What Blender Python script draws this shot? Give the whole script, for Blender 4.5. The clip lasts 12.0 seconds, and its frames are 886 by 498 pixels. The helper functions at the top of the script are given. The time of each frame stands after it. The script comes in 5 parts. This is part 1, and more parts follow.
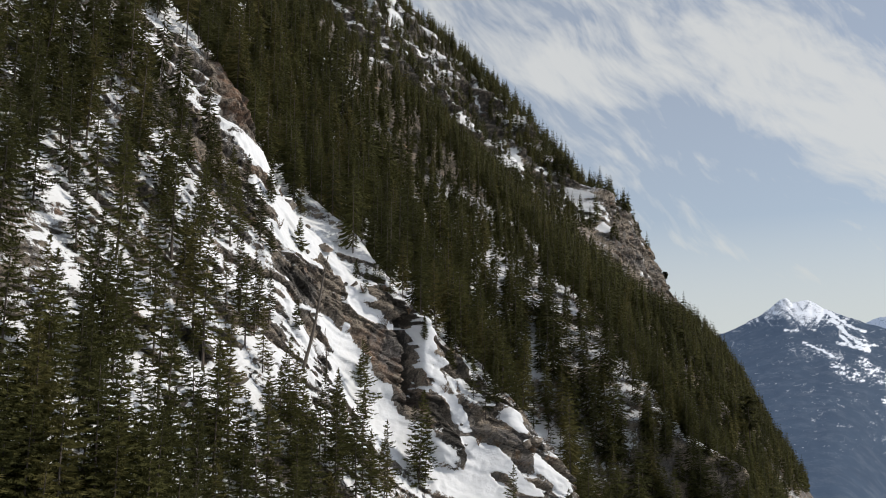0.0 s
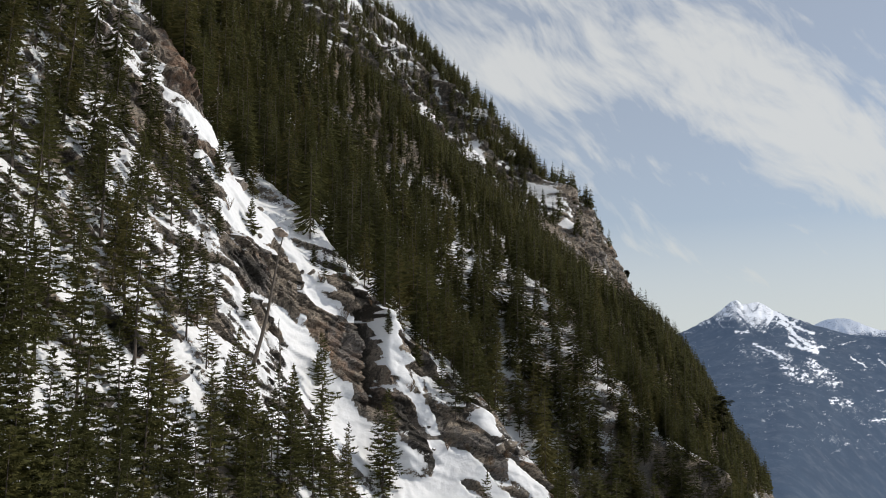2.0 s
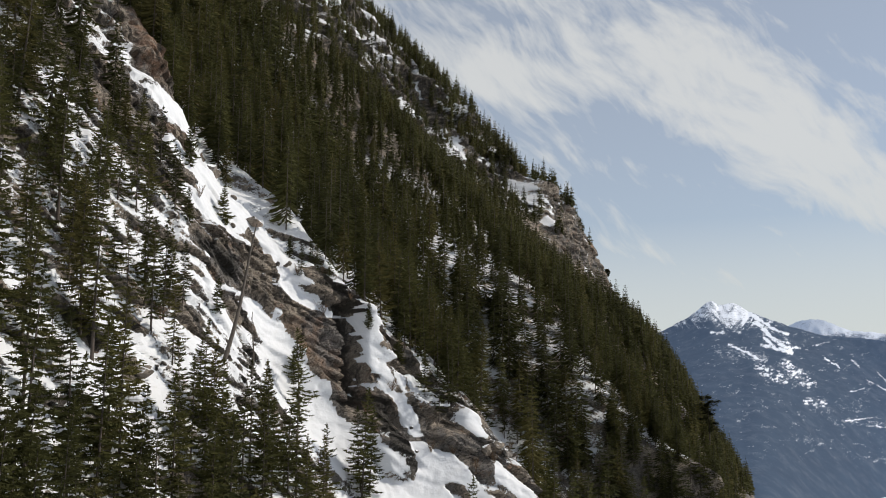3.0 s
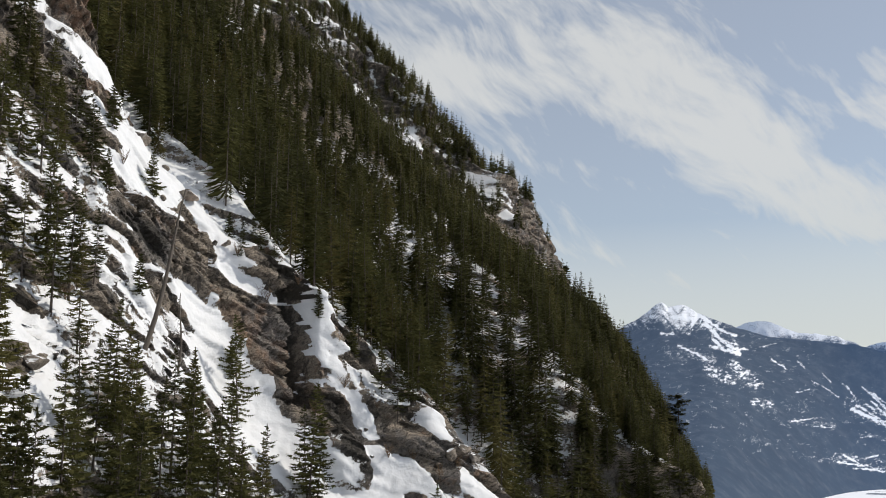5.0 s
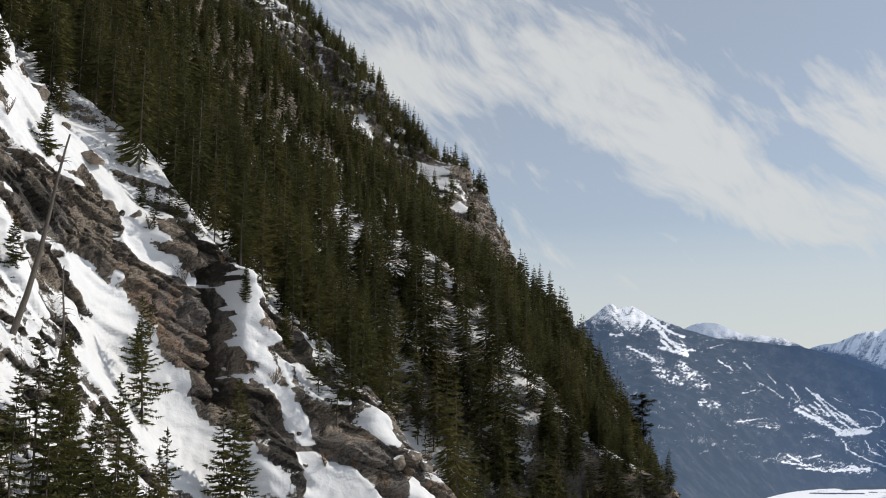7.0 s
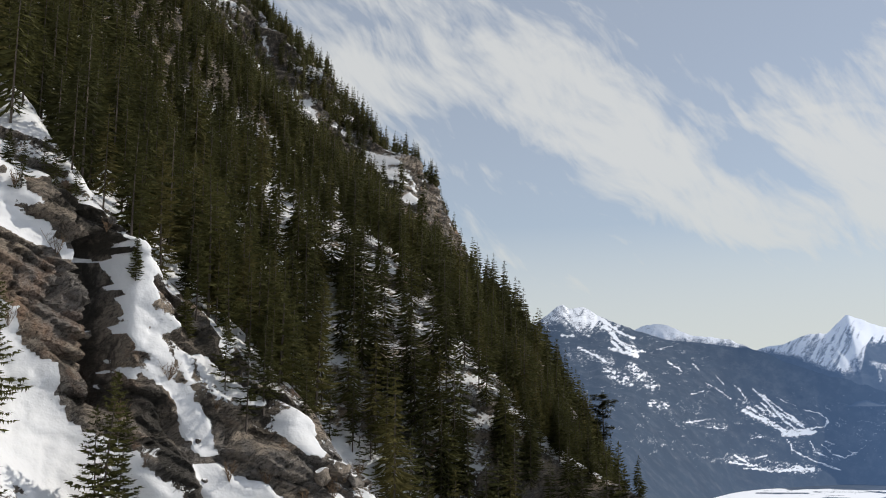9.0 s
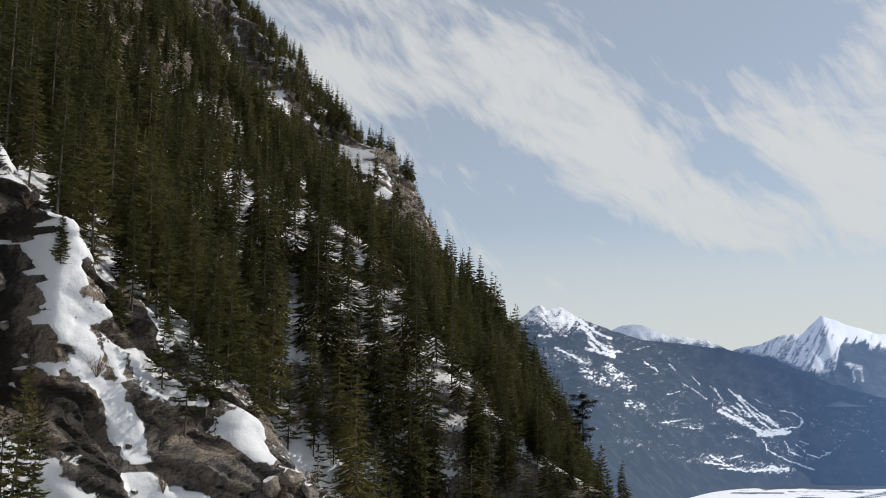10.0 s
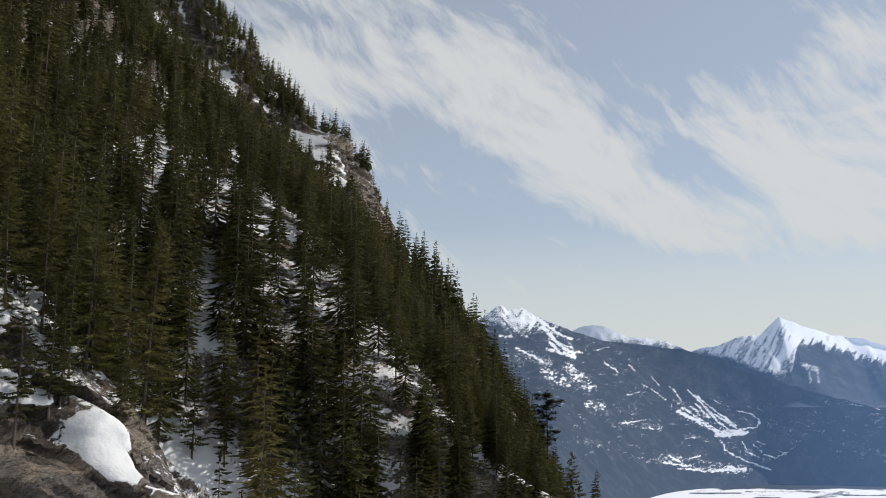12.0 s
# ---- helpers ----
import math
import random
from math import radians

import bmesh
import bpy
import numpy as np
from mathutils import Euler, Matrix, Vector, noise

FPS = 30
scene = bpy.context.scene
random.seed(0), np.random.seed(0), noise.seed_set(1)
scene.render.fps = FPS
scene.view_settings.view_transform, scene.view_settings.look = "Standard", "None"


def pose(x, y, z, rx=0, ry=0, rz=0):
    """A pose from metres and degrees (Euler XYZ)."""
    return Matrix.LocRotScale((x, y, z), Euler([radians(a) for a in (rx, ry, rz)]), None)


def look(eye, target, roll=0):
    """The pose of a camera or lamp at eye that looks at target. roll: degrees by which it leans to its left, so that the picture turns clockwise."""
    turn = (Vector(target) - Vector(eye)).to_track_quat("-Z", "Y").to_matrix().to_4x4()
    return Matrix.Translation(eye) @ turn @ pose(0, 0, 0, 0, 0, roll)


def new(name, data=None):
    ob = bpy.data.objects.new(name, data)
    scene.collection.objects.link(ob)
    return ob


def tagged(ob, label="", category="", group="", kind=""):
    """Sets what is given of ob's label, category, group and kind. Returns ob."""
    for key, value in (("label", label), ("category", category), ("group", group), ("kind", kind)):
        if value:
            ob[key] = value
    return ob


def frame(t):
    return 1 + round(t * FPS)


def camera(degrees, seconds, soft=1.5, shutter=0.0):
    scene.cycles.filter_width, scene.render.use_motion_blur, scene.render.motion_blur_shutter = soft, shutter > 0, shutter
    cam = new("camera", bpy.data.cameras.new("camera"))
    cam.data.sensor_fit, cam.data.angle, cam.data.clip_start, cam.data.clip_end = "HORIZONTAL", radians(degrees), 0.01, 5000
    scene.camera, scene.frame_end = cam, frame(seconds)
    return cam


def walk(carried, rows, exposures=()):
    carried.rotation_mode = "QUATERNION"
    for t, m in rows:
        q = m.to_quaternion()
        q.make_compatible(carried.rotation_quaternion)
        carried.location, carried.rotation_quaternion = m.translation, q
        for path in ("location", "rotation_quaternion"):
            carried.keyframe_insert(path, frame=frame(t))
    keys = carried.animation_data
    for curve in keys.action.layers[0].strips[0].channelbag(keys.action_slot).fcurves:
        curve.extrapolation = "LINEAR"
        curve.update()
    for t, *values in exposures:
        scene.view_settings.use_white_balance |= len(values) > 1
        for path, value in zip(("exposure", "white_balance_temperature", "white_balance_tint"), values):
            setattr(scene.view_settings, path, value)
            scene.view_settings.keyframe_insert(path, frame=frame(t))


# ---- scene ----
cam = camera(50.0, 12.0, soft=1.0)

PATH = [
    (0.0, 0.00, 0.00, 0.00, 99.82, -0.02, 0.02),
    (0.5, -0.57, 4.12, 0.08, 99.83, -0.02, -0.67),
    (1.0, -1.15, 8.33, 0.13, 99.84, -0.02, -1.36),
    (1.5, -1.70, 12.61, 0.15, 99.84, -0.02, -2.06),
    (2.0, -2.20, 16.99, 0.15, 99.85, -0.02, -2.76),
    (2.5, -2.62, 21.45, 0.13, 99.86, -0.02, -3.46),
    (3.0, -2.93, 25.99, 0.11, 99.87, -0.02, -4.17),
    (3.5, -3.12, 30.62, 0.08, 99.88, -0.02, -4.89),
    (4.0, -3.17, 35.33, 0.06, 99.88, -0.02, -5.62),
    (4.5, -3.07, 40.12, 0.04, 99.89, -0.02, -6.35),
    (5.0, -2.79, 44.99, 0.03, 99.90, -0.02, -7.09),
    (5.5, -2.35, 49.94, 0.03, 99.91, -0.02, -7.84),
    (6.0, -1.72, 54.96, 0.05, 99.92, -0.02, -8.58),
    (6.5, -0.92, 60.05, 0.08, 99.93, -0.02, -9.33),
    (7.0, 0.07, 65.19, 0.12, 99.93, -0.02, -10.08),
    (7.5, 1.23, 70.40, 0.18, 99.94, -0.02, -10.82),
    (8.0, 2.56, 75.66, 0.24, 99.95, -0.02, -11.55),
    (8.5, 4.05, 80.97, 0.31, 99.96, -0.02, -12.28),
    (9.0, 5.68, 86.31, 0.39, 99.97, -0.02, -12.98),
    (9.5, 7.44, 91.69, 0.47, 99.97, -0.02, -13.67),
    (10.0, 9.30, 97.08, 0.54, 99.98, -0.02, -14.34),
    (10.5, 11.25, 102.50, 0.60, 99.99, -0.02, -14.98),
    (11.0, 13.25, 107.92, 0.65, 100.00, -0.02, -15.58),
    (11.5, 15.28, 113.34, 0.67, 100.01, -0.02, -16.16),
    (12.0, 17.31, 118.74, 0.66, 100.01, -0.02, -16.68),
]
walk(cam, [(t, pose(*p)) for t, *p in PATH])

# ---- world and sun ----
SUN_AZ, SUN_EL = 88.0, 43.0      # degrees clockwise from +y, and above the horizon
EXPOSURE = 0.0
scene.view_settings.exposure = EXPOSURE


class Nodes:
    """Small helper that adds and links shader nodes."""

    def __init__(self, tree):
        self.tree = tree
        tree.nodes.clear()

    def add(self, kind, values=None, **props):
        node = self.tree.nodes.new(kind)
        if "operation" in props:
            node.operation = props["operation"]
        if "use_clamp" in props:
            node.use_clamp = props["use_clamp"]
        if "data_type" in props:
            node.data_type = props["data_type"]
        if "interpolation_type" in props:
            node.interpolation_type = props["interpolation_type"]
        if "attribute_name" in props:
            node.attribute_name = props["attribute_name"]
        for key, value in (values or {}).items():
            if isinstance(value, bpy.types.NodeSocket):
                self.tree.links.new(value, node.inputs[key])
            else:
                node.inputs[key].default_value = value
        return node

    def math(self, op, a, b=0.0, c=0.0, clamp=False):
        return self.add("ShaderNodeMath", {0: a, 1: b, 2: c}, operation=op, use_clamp=clamp).outputs[0]

    def mix(self, fac, a, b):
        node = self.add("ShaderNodeMix", data_type="RGBA")
        for key, value in ((0, fac), (6, a), (7, b)):
            if isinstance(value, bpy.types.NodeSocket):
                self.tree.links.new(value, node.inputs[key])
            else:
                node.inputs[key].default_value = value if key == 0 else (*value, 1.0)
        return node.outputs[2]

    def noise(self, vector, scale, detail=4.0, rough=0.55, distortion=0.0):
        values = {"Scale": scale, "Detail": detail, "Roughness": rough, "Distortion": distortion}
        if vector is not None:
            values["Vector"] = vector
        return self.add("ShaderNodeTexNoise", values).outputs[0]

    def smooth(self, value, low, high, to_low=0.0, to_high=1.0):
        return self.add("ShaderNodeMapRange", {0: value, 1: low, 2: high, 3: to_low, 4: to_high},
                        interpolation_type="SMOOTHSTEP").outputs[0]

    def mapped(self, vector, scale=(1, 1, 1), rotation=(0, 0, 0), location=(0, 0, 0)):
        turned = self.add("ShaderNodeMapping", {"Vector": vector, "Location": location,
                                                "Rotation": tuple(radians(a) for a in rotation)}).outputs[0]
        return self.add("ShaderNodeMapping", {"Vector": turned, "Scale": scale}).outputs[0]


def build_sky():
    world = bpy.data.worlds.new("sky")
    scene.world = world
    world.use_nodes = True
    n = Nodes(world.node_tree)
    coords = n.add("ShaderNodeTexCoord").outputs["Generated"]
    sky = n.add("ShaderNodeTexSky")
    sky.sky_type, sky.sun_disc = "NISHITA", False
    sky.sun_elevation, sky.sun_rotation = radians(SUN_EL), radians(SUN_AZ)
    sky.air_density, sky.dust_density, sky.ozone_density, sky.altitude = 1.0, 0.8, 0.2, 900.0
    xyz = n.add("ShaderNodeSeparateXYZ", {0: coords})
    az = n.math("MULTIPLY", n.math("ARCTAN2", xyz.outputs[0], xyz.outputs[1]), 180 / math.pi)
    el = n.math("MULTIPLY", n.math("ARCSINE", xyz.outputs[2]), 180 / math.pi)
    flat = n.add("ShaderNodeCombineXYZ", {0: az, 1: el, 2: 0.0}).outputs[0]
    bend = n.add("ShaderNodeTexNoise", {"Vector": flat, "Scale": 0.11, "Detail": 2.0, "Roughness": 0.4}).outputs[1]
    bend = n.add("ShaderNodeVectorMath", {0: bend, 1: (0.5, 0.5, 0.5)}, operation="SUBTRACT").outputs[0]
    bend = n.add("ShaderNodeVectorMath", {0: bend, 1: (5.0, 3.0, 0.0)}, operation="MULTIPLY").outputs[0]
    bent = n.add("ShaderNodeVectorMath", {0: flat, 1: bend}, operation="ADD").outputs[0]
    # thin streaked cirrus that runs down to the lower right, on a whiter haze near the horizon
    veil = n.noise(n.mapped(bent, (0.07, 0.13, 1.0), (0, 0, 34)), 1.5, 5.0, 0.55, 0.2)
    wisps = n.noise(n.mapped(bent, (0.13, 0.42, 1.0), (0, 0, 38)), 1.5, 6.0, 0.60, 0.3)
    hair = n.noise(n.mapped(bent, (0.30, 1.1, 1.0), (0, 0, 52)), 1.3, 5.0, 0.62, 0.2)
    total = n.math("MULTIPLY_ADD", wisps, 1.7, n.math("MULTIPLY_ADD", hair, 1.1, n.math("MULTIPLY", veil, 1.0)))
    place = n.add("ShaderNodeSeparateXYZ", {0: bent})
    baz, bel = place.outputs[0], place.outputs[1]
    for a, e, turn, ra, re, gain in CLOUDS:
        da, de = n.math("SUBTRACT", baz, a), n.math("SUBTRACT", bel, e)
        c, s = math.cos(radians(turn)), math.sin(radians(turn))
        u = n.math("ADD", n.math("MULTIPLY", da, c / ra), n.math("MULTIPLY", de, s / ra))
        v = n.math("ADD", n.math("MULTIPLY", da, -s / re), n.math("MULTIPLY", de, c / re))
        r = n.math("ADD", n.math("MULTIPLY", u, u), n.math("MULTIPLY", v, v))
        total = n.math("ADD", total, n.smooth(r, 4.5, 0.0, 0.0, 0.80 * gain))
    cloud = n.smooth(total, 1.32, 2.75)
    haze = n.smooth(el, 17.0, 4.0, 0.0, 0.93)
    cover = n.math("MAXIMUM", n.math("MAXIMUM", cloud, haze), 0.38)
    white = n.mix(haze, CLOUD_WHITE, HAZE_WHITE)
    color = n.mix(n.math("MULTIPLY", cover, 0.86), (0, 0, 0), (0, 0, 0))
    tree = world.node_tree
    mix = color.node
    tree.links.new(sky.outputs[0], mix.inputs[6])
    tree.links.new(white, mix.inputs[7])
    back = n.add("ShaderNodeBackground", {"Color": color, "Strength": SKY_STRENGTH})
    n.add("ShaderNodeOutputWorld", {"Surface": back.outputs[0]})


SKY_STRENGTH = 0.10
CLOUD_WHITE, HAZE_WHITE = (7.05, 7.1, 6.95), (6.4, 6.6, 6.45)
# azimuth, elevation, turn, half length, half height, gain
CLOUDS = [
    (6.5, 21.6, -27, 6.0, 1.5, 0.50),
    (9.6, 19.9, -8, 3.2, 0.9, 0.42),
    (12.5, 24.2, -28, 5.5, 1.8, 0.36),
    (18.5, 20.4, -36, 6.0, 1.7, 0.42),
    (23.5, 16.4, -38, 5.0, 1.9, 0.46),
    (28.5, 12.6, -28, 5.0, 1.5, 0.52),
    (35.0, 10.4, -8, 6.0, 0.9, 0.34),
    (21.0, 13.6, -16, 4.2, 0.5, 0.26),
    (36.8, 13.4, -35, 3.6, 1.9, 0.50),
    (41.0, 12.8, -20, 4.5, 3.2, 0.50),
    (41.8, 19.6, -45, 3.0, 1.5, 0.44),
    (35.0, 18.6, 20, 4.5, 1.3, 0.20),
]
CLOUDS += [
    (14.4, 17.0, -30, 4.2, 1.0, -0.34),
    (17.6, 15.9, -30, 3.0, 0.7, -0.18),
    (33.2, 13.0, -42, 2.4, 0.9, -0.40),
    (30.2, 22.8, -14, 5.5, 1.6, -0.34),
    (19.0, 11.4, -5, 6.0, 1.1, -0.22),
    (25.5, 9.4, -5, 5.0, 0.9, -0.10),
    (14.4, 10.6, -30, 2.0, 0.8, 0.40),
    (19.8, 8.3, -26, 2.6, 0.35, 0.25),
    (38.5, 17.25, 3, 6.0, 0.16, 0.16),
    (8.5, 15.6, -40, 2.6, 1.0, 0.22),
]
build_sky()

sun = new("sun", bpy.data.lights.new("sun", "SUN"))
sun.data.energy, sun.data.angle, sun.data.color = 3.4, radians(0.6), (1.0, 0.94, 0.85)
sun.matrix_world = look((0, 0, 0), (-math.sin(radians(SUN_AZ)) * math.cos(radians(SUN_EL)),
                                    -math.cos(radians(SUN_AZ)) * math.cos(radians(SUN_EL)), -math.sin(radians(SUN_EL))))

# ---- noise on arrays ----
def lattice(i, j, k, seed):
    h = (i * 374761393 + j * 668265263 + k * 1274126177 + seed * 974711) & 0xFFFFFFFF
    h = ((h ^ (h >> 13)) * 1274126177) & 0xFFFFFFFF
    h = ((h ^ (h >> 16)) * 2246822519) & 0xFFFFFFFF
    return ((h ^ (h >> 15)) & 0xFFFFFF) / float(0xFFFFFF)


def vnoise(x, y, z=0.0, seed=0):
    """Smooth value noise from -1 to 1 on arrays."""
    x, y, z = np.broadcast_arrays(np.asarray(x, float), np.asarray(y, float), np.asarray(z, float))
    i, j, k = (np.floor(v).astype(np.int64) for v in (x, y, z))
    f, g, h = x - i, y - j, z - k
    f, g, h = (v * v * v * (v * (v * 6 - 15) + 10) for v in (f, g, h))
    out = 0.0
    for a in (0, 1):
        for b in (0, 1):
            for c in (0, 1):
                w = (f if a else 1 - f) * (g if b else 1 - g) * (h if c else 1 - h)
                out = out + w * lattice(i + a, j + b, k + c, seed)
    return out * 2 - 1


def fbm(x, y, z=0.0, seed=0, octaves=4, gain=0.5):
    total, amp = 0.0, 1.0
    for o in range(octaves):
        total = total + amp * vnoise(x * 2**o + 17.3 * o, y * 2**o - 9.1 * o, z * 2**o + 4.7 * o, seed + o)
        amp *= gain
    return total


def ridged(x, y, z=0.0, seed=0, octaves=4, gain=0.5):
    total, amp = 0.0, 1.0
    for o in range(octaves):
        total = total + amp * (1 - 2 * np.abs(vnoise(x * 2**o + 7.7 * o, y * 2**o + 3.1 * o, z * 2**o, seed + o)))
        amp *= gain
    return total


def sstep(v, a, b):
    v = np.clip((v - a) / (b - a), 0, 1)
    return v * v * (3 - 2 * v)


def hermite(x, xs, ys):
    """A smooth curve through a few key points, with no overshoot."""
    xs, ys = np.asarray(xs, float), np.asarray(ys, float)
    d = np.diff(ys) / np.diff(xs)
    m = np.r_[d[0], np.where(d[1:] * d[:-1] > 0, 2 * d[1:] * d[:-1] / (d[1:] + d[:-1] + 1e-12), 0), d[-1]]
    x = np.clip(x, xs[0], xs[-1])
    i = np.clip(np.searchsorted(xs, x) - 1, 0, len(xs) - 2)
    h = xs[i + 1] - xs[i]
    t = (x - xs[i]) / h
    return ((2 * t**3 - 3 * t**2 + 1) * ys[i] + (t**3 - 2 * t**2 + t) * h * m[i]
            + (-2 * t**3 + 3 * t**2) * ys[i + 1] + (t**3 - t**2) * h * m[i + 1])


# ---- the mountainside: contour lines of a steep slope, along its own axis ----
# s runs along the slope, w across it (out of the hill), both level
AX, AY = 0.64, 0.768
VALLEY = -260.0
CONTOURS = {
    -60: ((-300, -45, 35, 84, 125, 147, 168, 195, 225, 246, 270, 352, 437, 565, 640, 720, 820, 1150),
          (70, -8, -38, -58, -75, -77, -72, -86, -70, -82, -95, -122, -152, -186, -225, -290, -390, -760)),
    0: ((-300, -45, 35, 84, 108, 119, 130, 139, 146, 153, 160, 170, 181, 194, 206, 218, 230, 246, 263, 304, 352, 437, 486, 565, 600, 640, 720, 820, 1150),
        (20, -54, -83, -105, -113, -121, -127, -125, -120, -115, -113, -122, -136, -133, -124, -111, -115, -123, -129, -134, -158, -198, -206, -226, -240, -268, -325, -430, -800)),
    30: ((-300, -45, 30, 77, 110, 128, 137, 145, 154, 169, 194, 209, 223, 235, 264, 304, 352, 426, 473, 554, 590, 640, 720, 820, 1150),
         (-5, -78, -103, -124, -134, -141, -140, -135, -148, -151, -158, -157, -149, -143, -152, -157, -178, -210, -219, -238, -250, -280, -338, -440, -820)),
    60: ((-300, -45, 20, 64, 95, 112, 121, 132, 145, 170, 205, 239, 265, 311, 411, 460, 540, 580, 640, 720, 820, 1150),
         (-30, -100, -122, -141, -150, -156, -156, -166, -176, -184, -192, -190, -186, -200, -229, -240, -259, -270, -308, -362, -460, -840)),
    130: ((-300, -45, 36, 93, 130, 207, 273, 330, 360, 413, 470, 509, 540, 600, 640, 720, 820, 1150),
          (-80, -148, -174, -204, -218, -238, -250, -272, -289, -290, -292, -300, -316, -356, -384, -436, -524, -880)),
    220: ((-300, -45, 36, 207, 330, 400, 470, 540, 600, 640, 720, 820, 1150),
          (-150, -212, -240, -305, -340, -352, -366, -396, -436, -466, -515, -600, -940)),
    400: ((-300, 207, 400, 610, 720, 1150),
          (-330, -450, -520, -600, -660, -1030)),
}
LEVELS = sorted(CONTOURS)


def hill(s, z):
    """How far out of the hill the slope stands at s and height z."""
    rows = np.stack([hermite(s, *CONTOURS[k]) for k in LEVELS])
    i = np.clip(np.searchsorted(LEVELS, z) - 1, 0, len(LEVELS) - 2)
    lv = np.array(LEVELS, float)
    d = (rows[1:] - rows[:-1]) / np.diff(lv).reshape(-1, *([1] * s.ndim))
    m = np.concatenate([d[:1], (d[1:] + d[:-1]) / 2, d[-1:]])
    take = lambda v, k: np.take_along_axis(v, k[None], 0)[0]
    h = lv[i + 1] - lv[i]
    t = np.clip((z - lv[i]) / h, 0, 1)
    w = ((2 * t**3 - 3 * t**2 + 1) * take(rows, i) + (t**3 - 2 * t**2 + t) * h * take(m, i)
         + (-2 * t**3 + 3 * t**2) * take(rows, i + 1) + (t**3 - t**2) * h * take(m, i + 1))
    below = np.maximum(lv[0] - z, 0)
    return w + 0.85 * below + 0.010 * np.maximum(below - 90, 0) ** 2


def level_place(s, w):
    return AX * s + AY * w, AY * s - AX * w


def capsules(a, b, rows, squeeze=1.0):
    """Strongest of a few soft strokes (a0, b0, a1, b1, radius, gain) at the plan places a, b."""
    out = np.zeros(np.broadcast(a, b).shape)
    for a0, b0, a1, b1, r, gain in rows:
        da, db, ga, gb = squeeze * (a1 - a0), b1 - b0, squeeze * (a - a0), b - b0
        t = np.clip((ga * da + gb * db) / (da * da + db * db + 1e-9), 0, 1)
        d = np.hypot(ga - t * da, gb - t * db)
        v = gain * (1 - sstep(d, 0.55 * r, 1.35 * r))
        out = np.where(np.abs(v) > np.abs(out), v, out)
    return out


# strokes on the near rib, by s and height: bulges of rock (+) and snow troughs (-)
RIB_SHAPE = [
    (129.3, 27.2, 129.7, 21.3, 3.3, 1.3),
    (120.3, 27.3, 122.8, 22.9, 3.5, 1.3),
    (117.1, 17.7, 119.4, 15.5, 1.5, 1.3),
    (127.4, 20.2, 131.1, 17.4, 1.6, 1.3),
    (133.6, 17.2, 140.3, 12.8, 2.2, 1.3),
    (135.7, 12.9, 138.9, 6.7, 3.4, 1.3),
    (137.4, 8.0, 140.0, 1.9, 3.0, 1.3),
    (139.7, 9.5, 139.9, 3.9, 2.6, 1.3),
    (143.1, 18.0, 140.6, 2.5, 1.8, -5.0),
    (138.0, 23.5, 142.4, 20.6, 2.1, 1.3),
    (141.0, 25.5, 142.6, 20.5, 1.8, 1.2),
    (144.0, 22.0, 145.2, 18.8, 1.4, 1.2),
    (142.5, 0.9, 142.1, -8.0, 2.4, 1.3),
    (151.0, -4.0, 152.9, -7.1, 2.0, 1.3),
    (156.5, -0.3, 155.5, -2.9, 1.8, 1.6),
    (128.9, 41.1, 133.2, 40.0, 2.8, -0.9),
    (134.5, 41.4, 134.9, 32.4, 3.5, -0.9),
    (134.9, 32.4, 138.9, 29.7, 3.0, -0.9),
    (123.6, 9.0, 130.2, 3.7, 3.4, -0.9),
    (130.2, 3.7, 133.9, -3.3, 3.8, -0.9),
    (133.5, -3.3, 138.5, -8.5, 3.0, -0.9),
]
# where snow lies (+) and where the rock is bare (-), by s and height
SNOW_RIB_A = [
    (134, 32, 137, 30, 2.29, 1.5),
    (137, 30, 139, 27, 1.94, 1.5),
    (135, 27, 135, 23, 1.58, 1.5),
    (134, 22, 137, 19, 1.46, 1.5),
    (137, 20, 140, 17, 0.74, 1.5),
    (140, 17, 144, 17, 0.55, 1.5),
    (126, 30, 128, 29, 0.95, 1.5),
    (112, 24, 116, 23, 0.41, 1.5),
    (116, 19, 122, 19, 0.6, 1.5),
    (111, 19, 112, 18, 0.55, 1.5),
    (111, 16, 111, 13, 0.76, 1.5),
    (111, 19, 109, 14, 0.95, 1.5),
    (110, 13, 111, 10, 0.74, 1.5),
    (124, 18, 125, 15, 1.25, 1.5),
    (125, 16, 128, 10, 1.88, 1.5),
    (130, 17, 131, 14, 0.74, 1.5),
]
SNOW_RIB_B = [
    (128, 10, 132, 5, 2.35, 1.5),
    (120, 11, 124, 5, 1.77, 1.5),
    (132, 5, 135, 0, 1.73, 1.5),
    (121, 5, 127, 0, 2.51, 1.5),
]
SNOW_RIB = SNOW_RIB_A + SNOW_RIB_B
SNOW_TONGUE_A = [
    (145, 18, 146, 16, 1.16, 1.4),
    (145, 17, 149, 16, 0.72, 1.4),
    (145, 14, 144, 12, 0.65, 1.4),
    (145, 12, 147, 10, 1.2, 1.4),
    (144, 9, 145, 8, 1.32, 1.4),
    (146, 7, 146, 4, 0.83, 1.4),
    (144, 5, 144, 4, 0.53, 1.4),
    (144, 10, 142, 3, 0.29, 1.4),
    (152, 21, 153, 21, 0.28, 1.4),
    (147, 2, 147, 0, 0.82, 1.4),
    (154, 11, 152, 7, 0.67, 1.4),
    (148, 7, 148, 4, 0.3, 1.4),
]
SNOW_TONGUE_B = [
    (143, 13, 143, 10, 0.25, 1.4),
]
SNOW_TONGUE = SNOW_TONGUE_A + SNOW_TONGUE_B
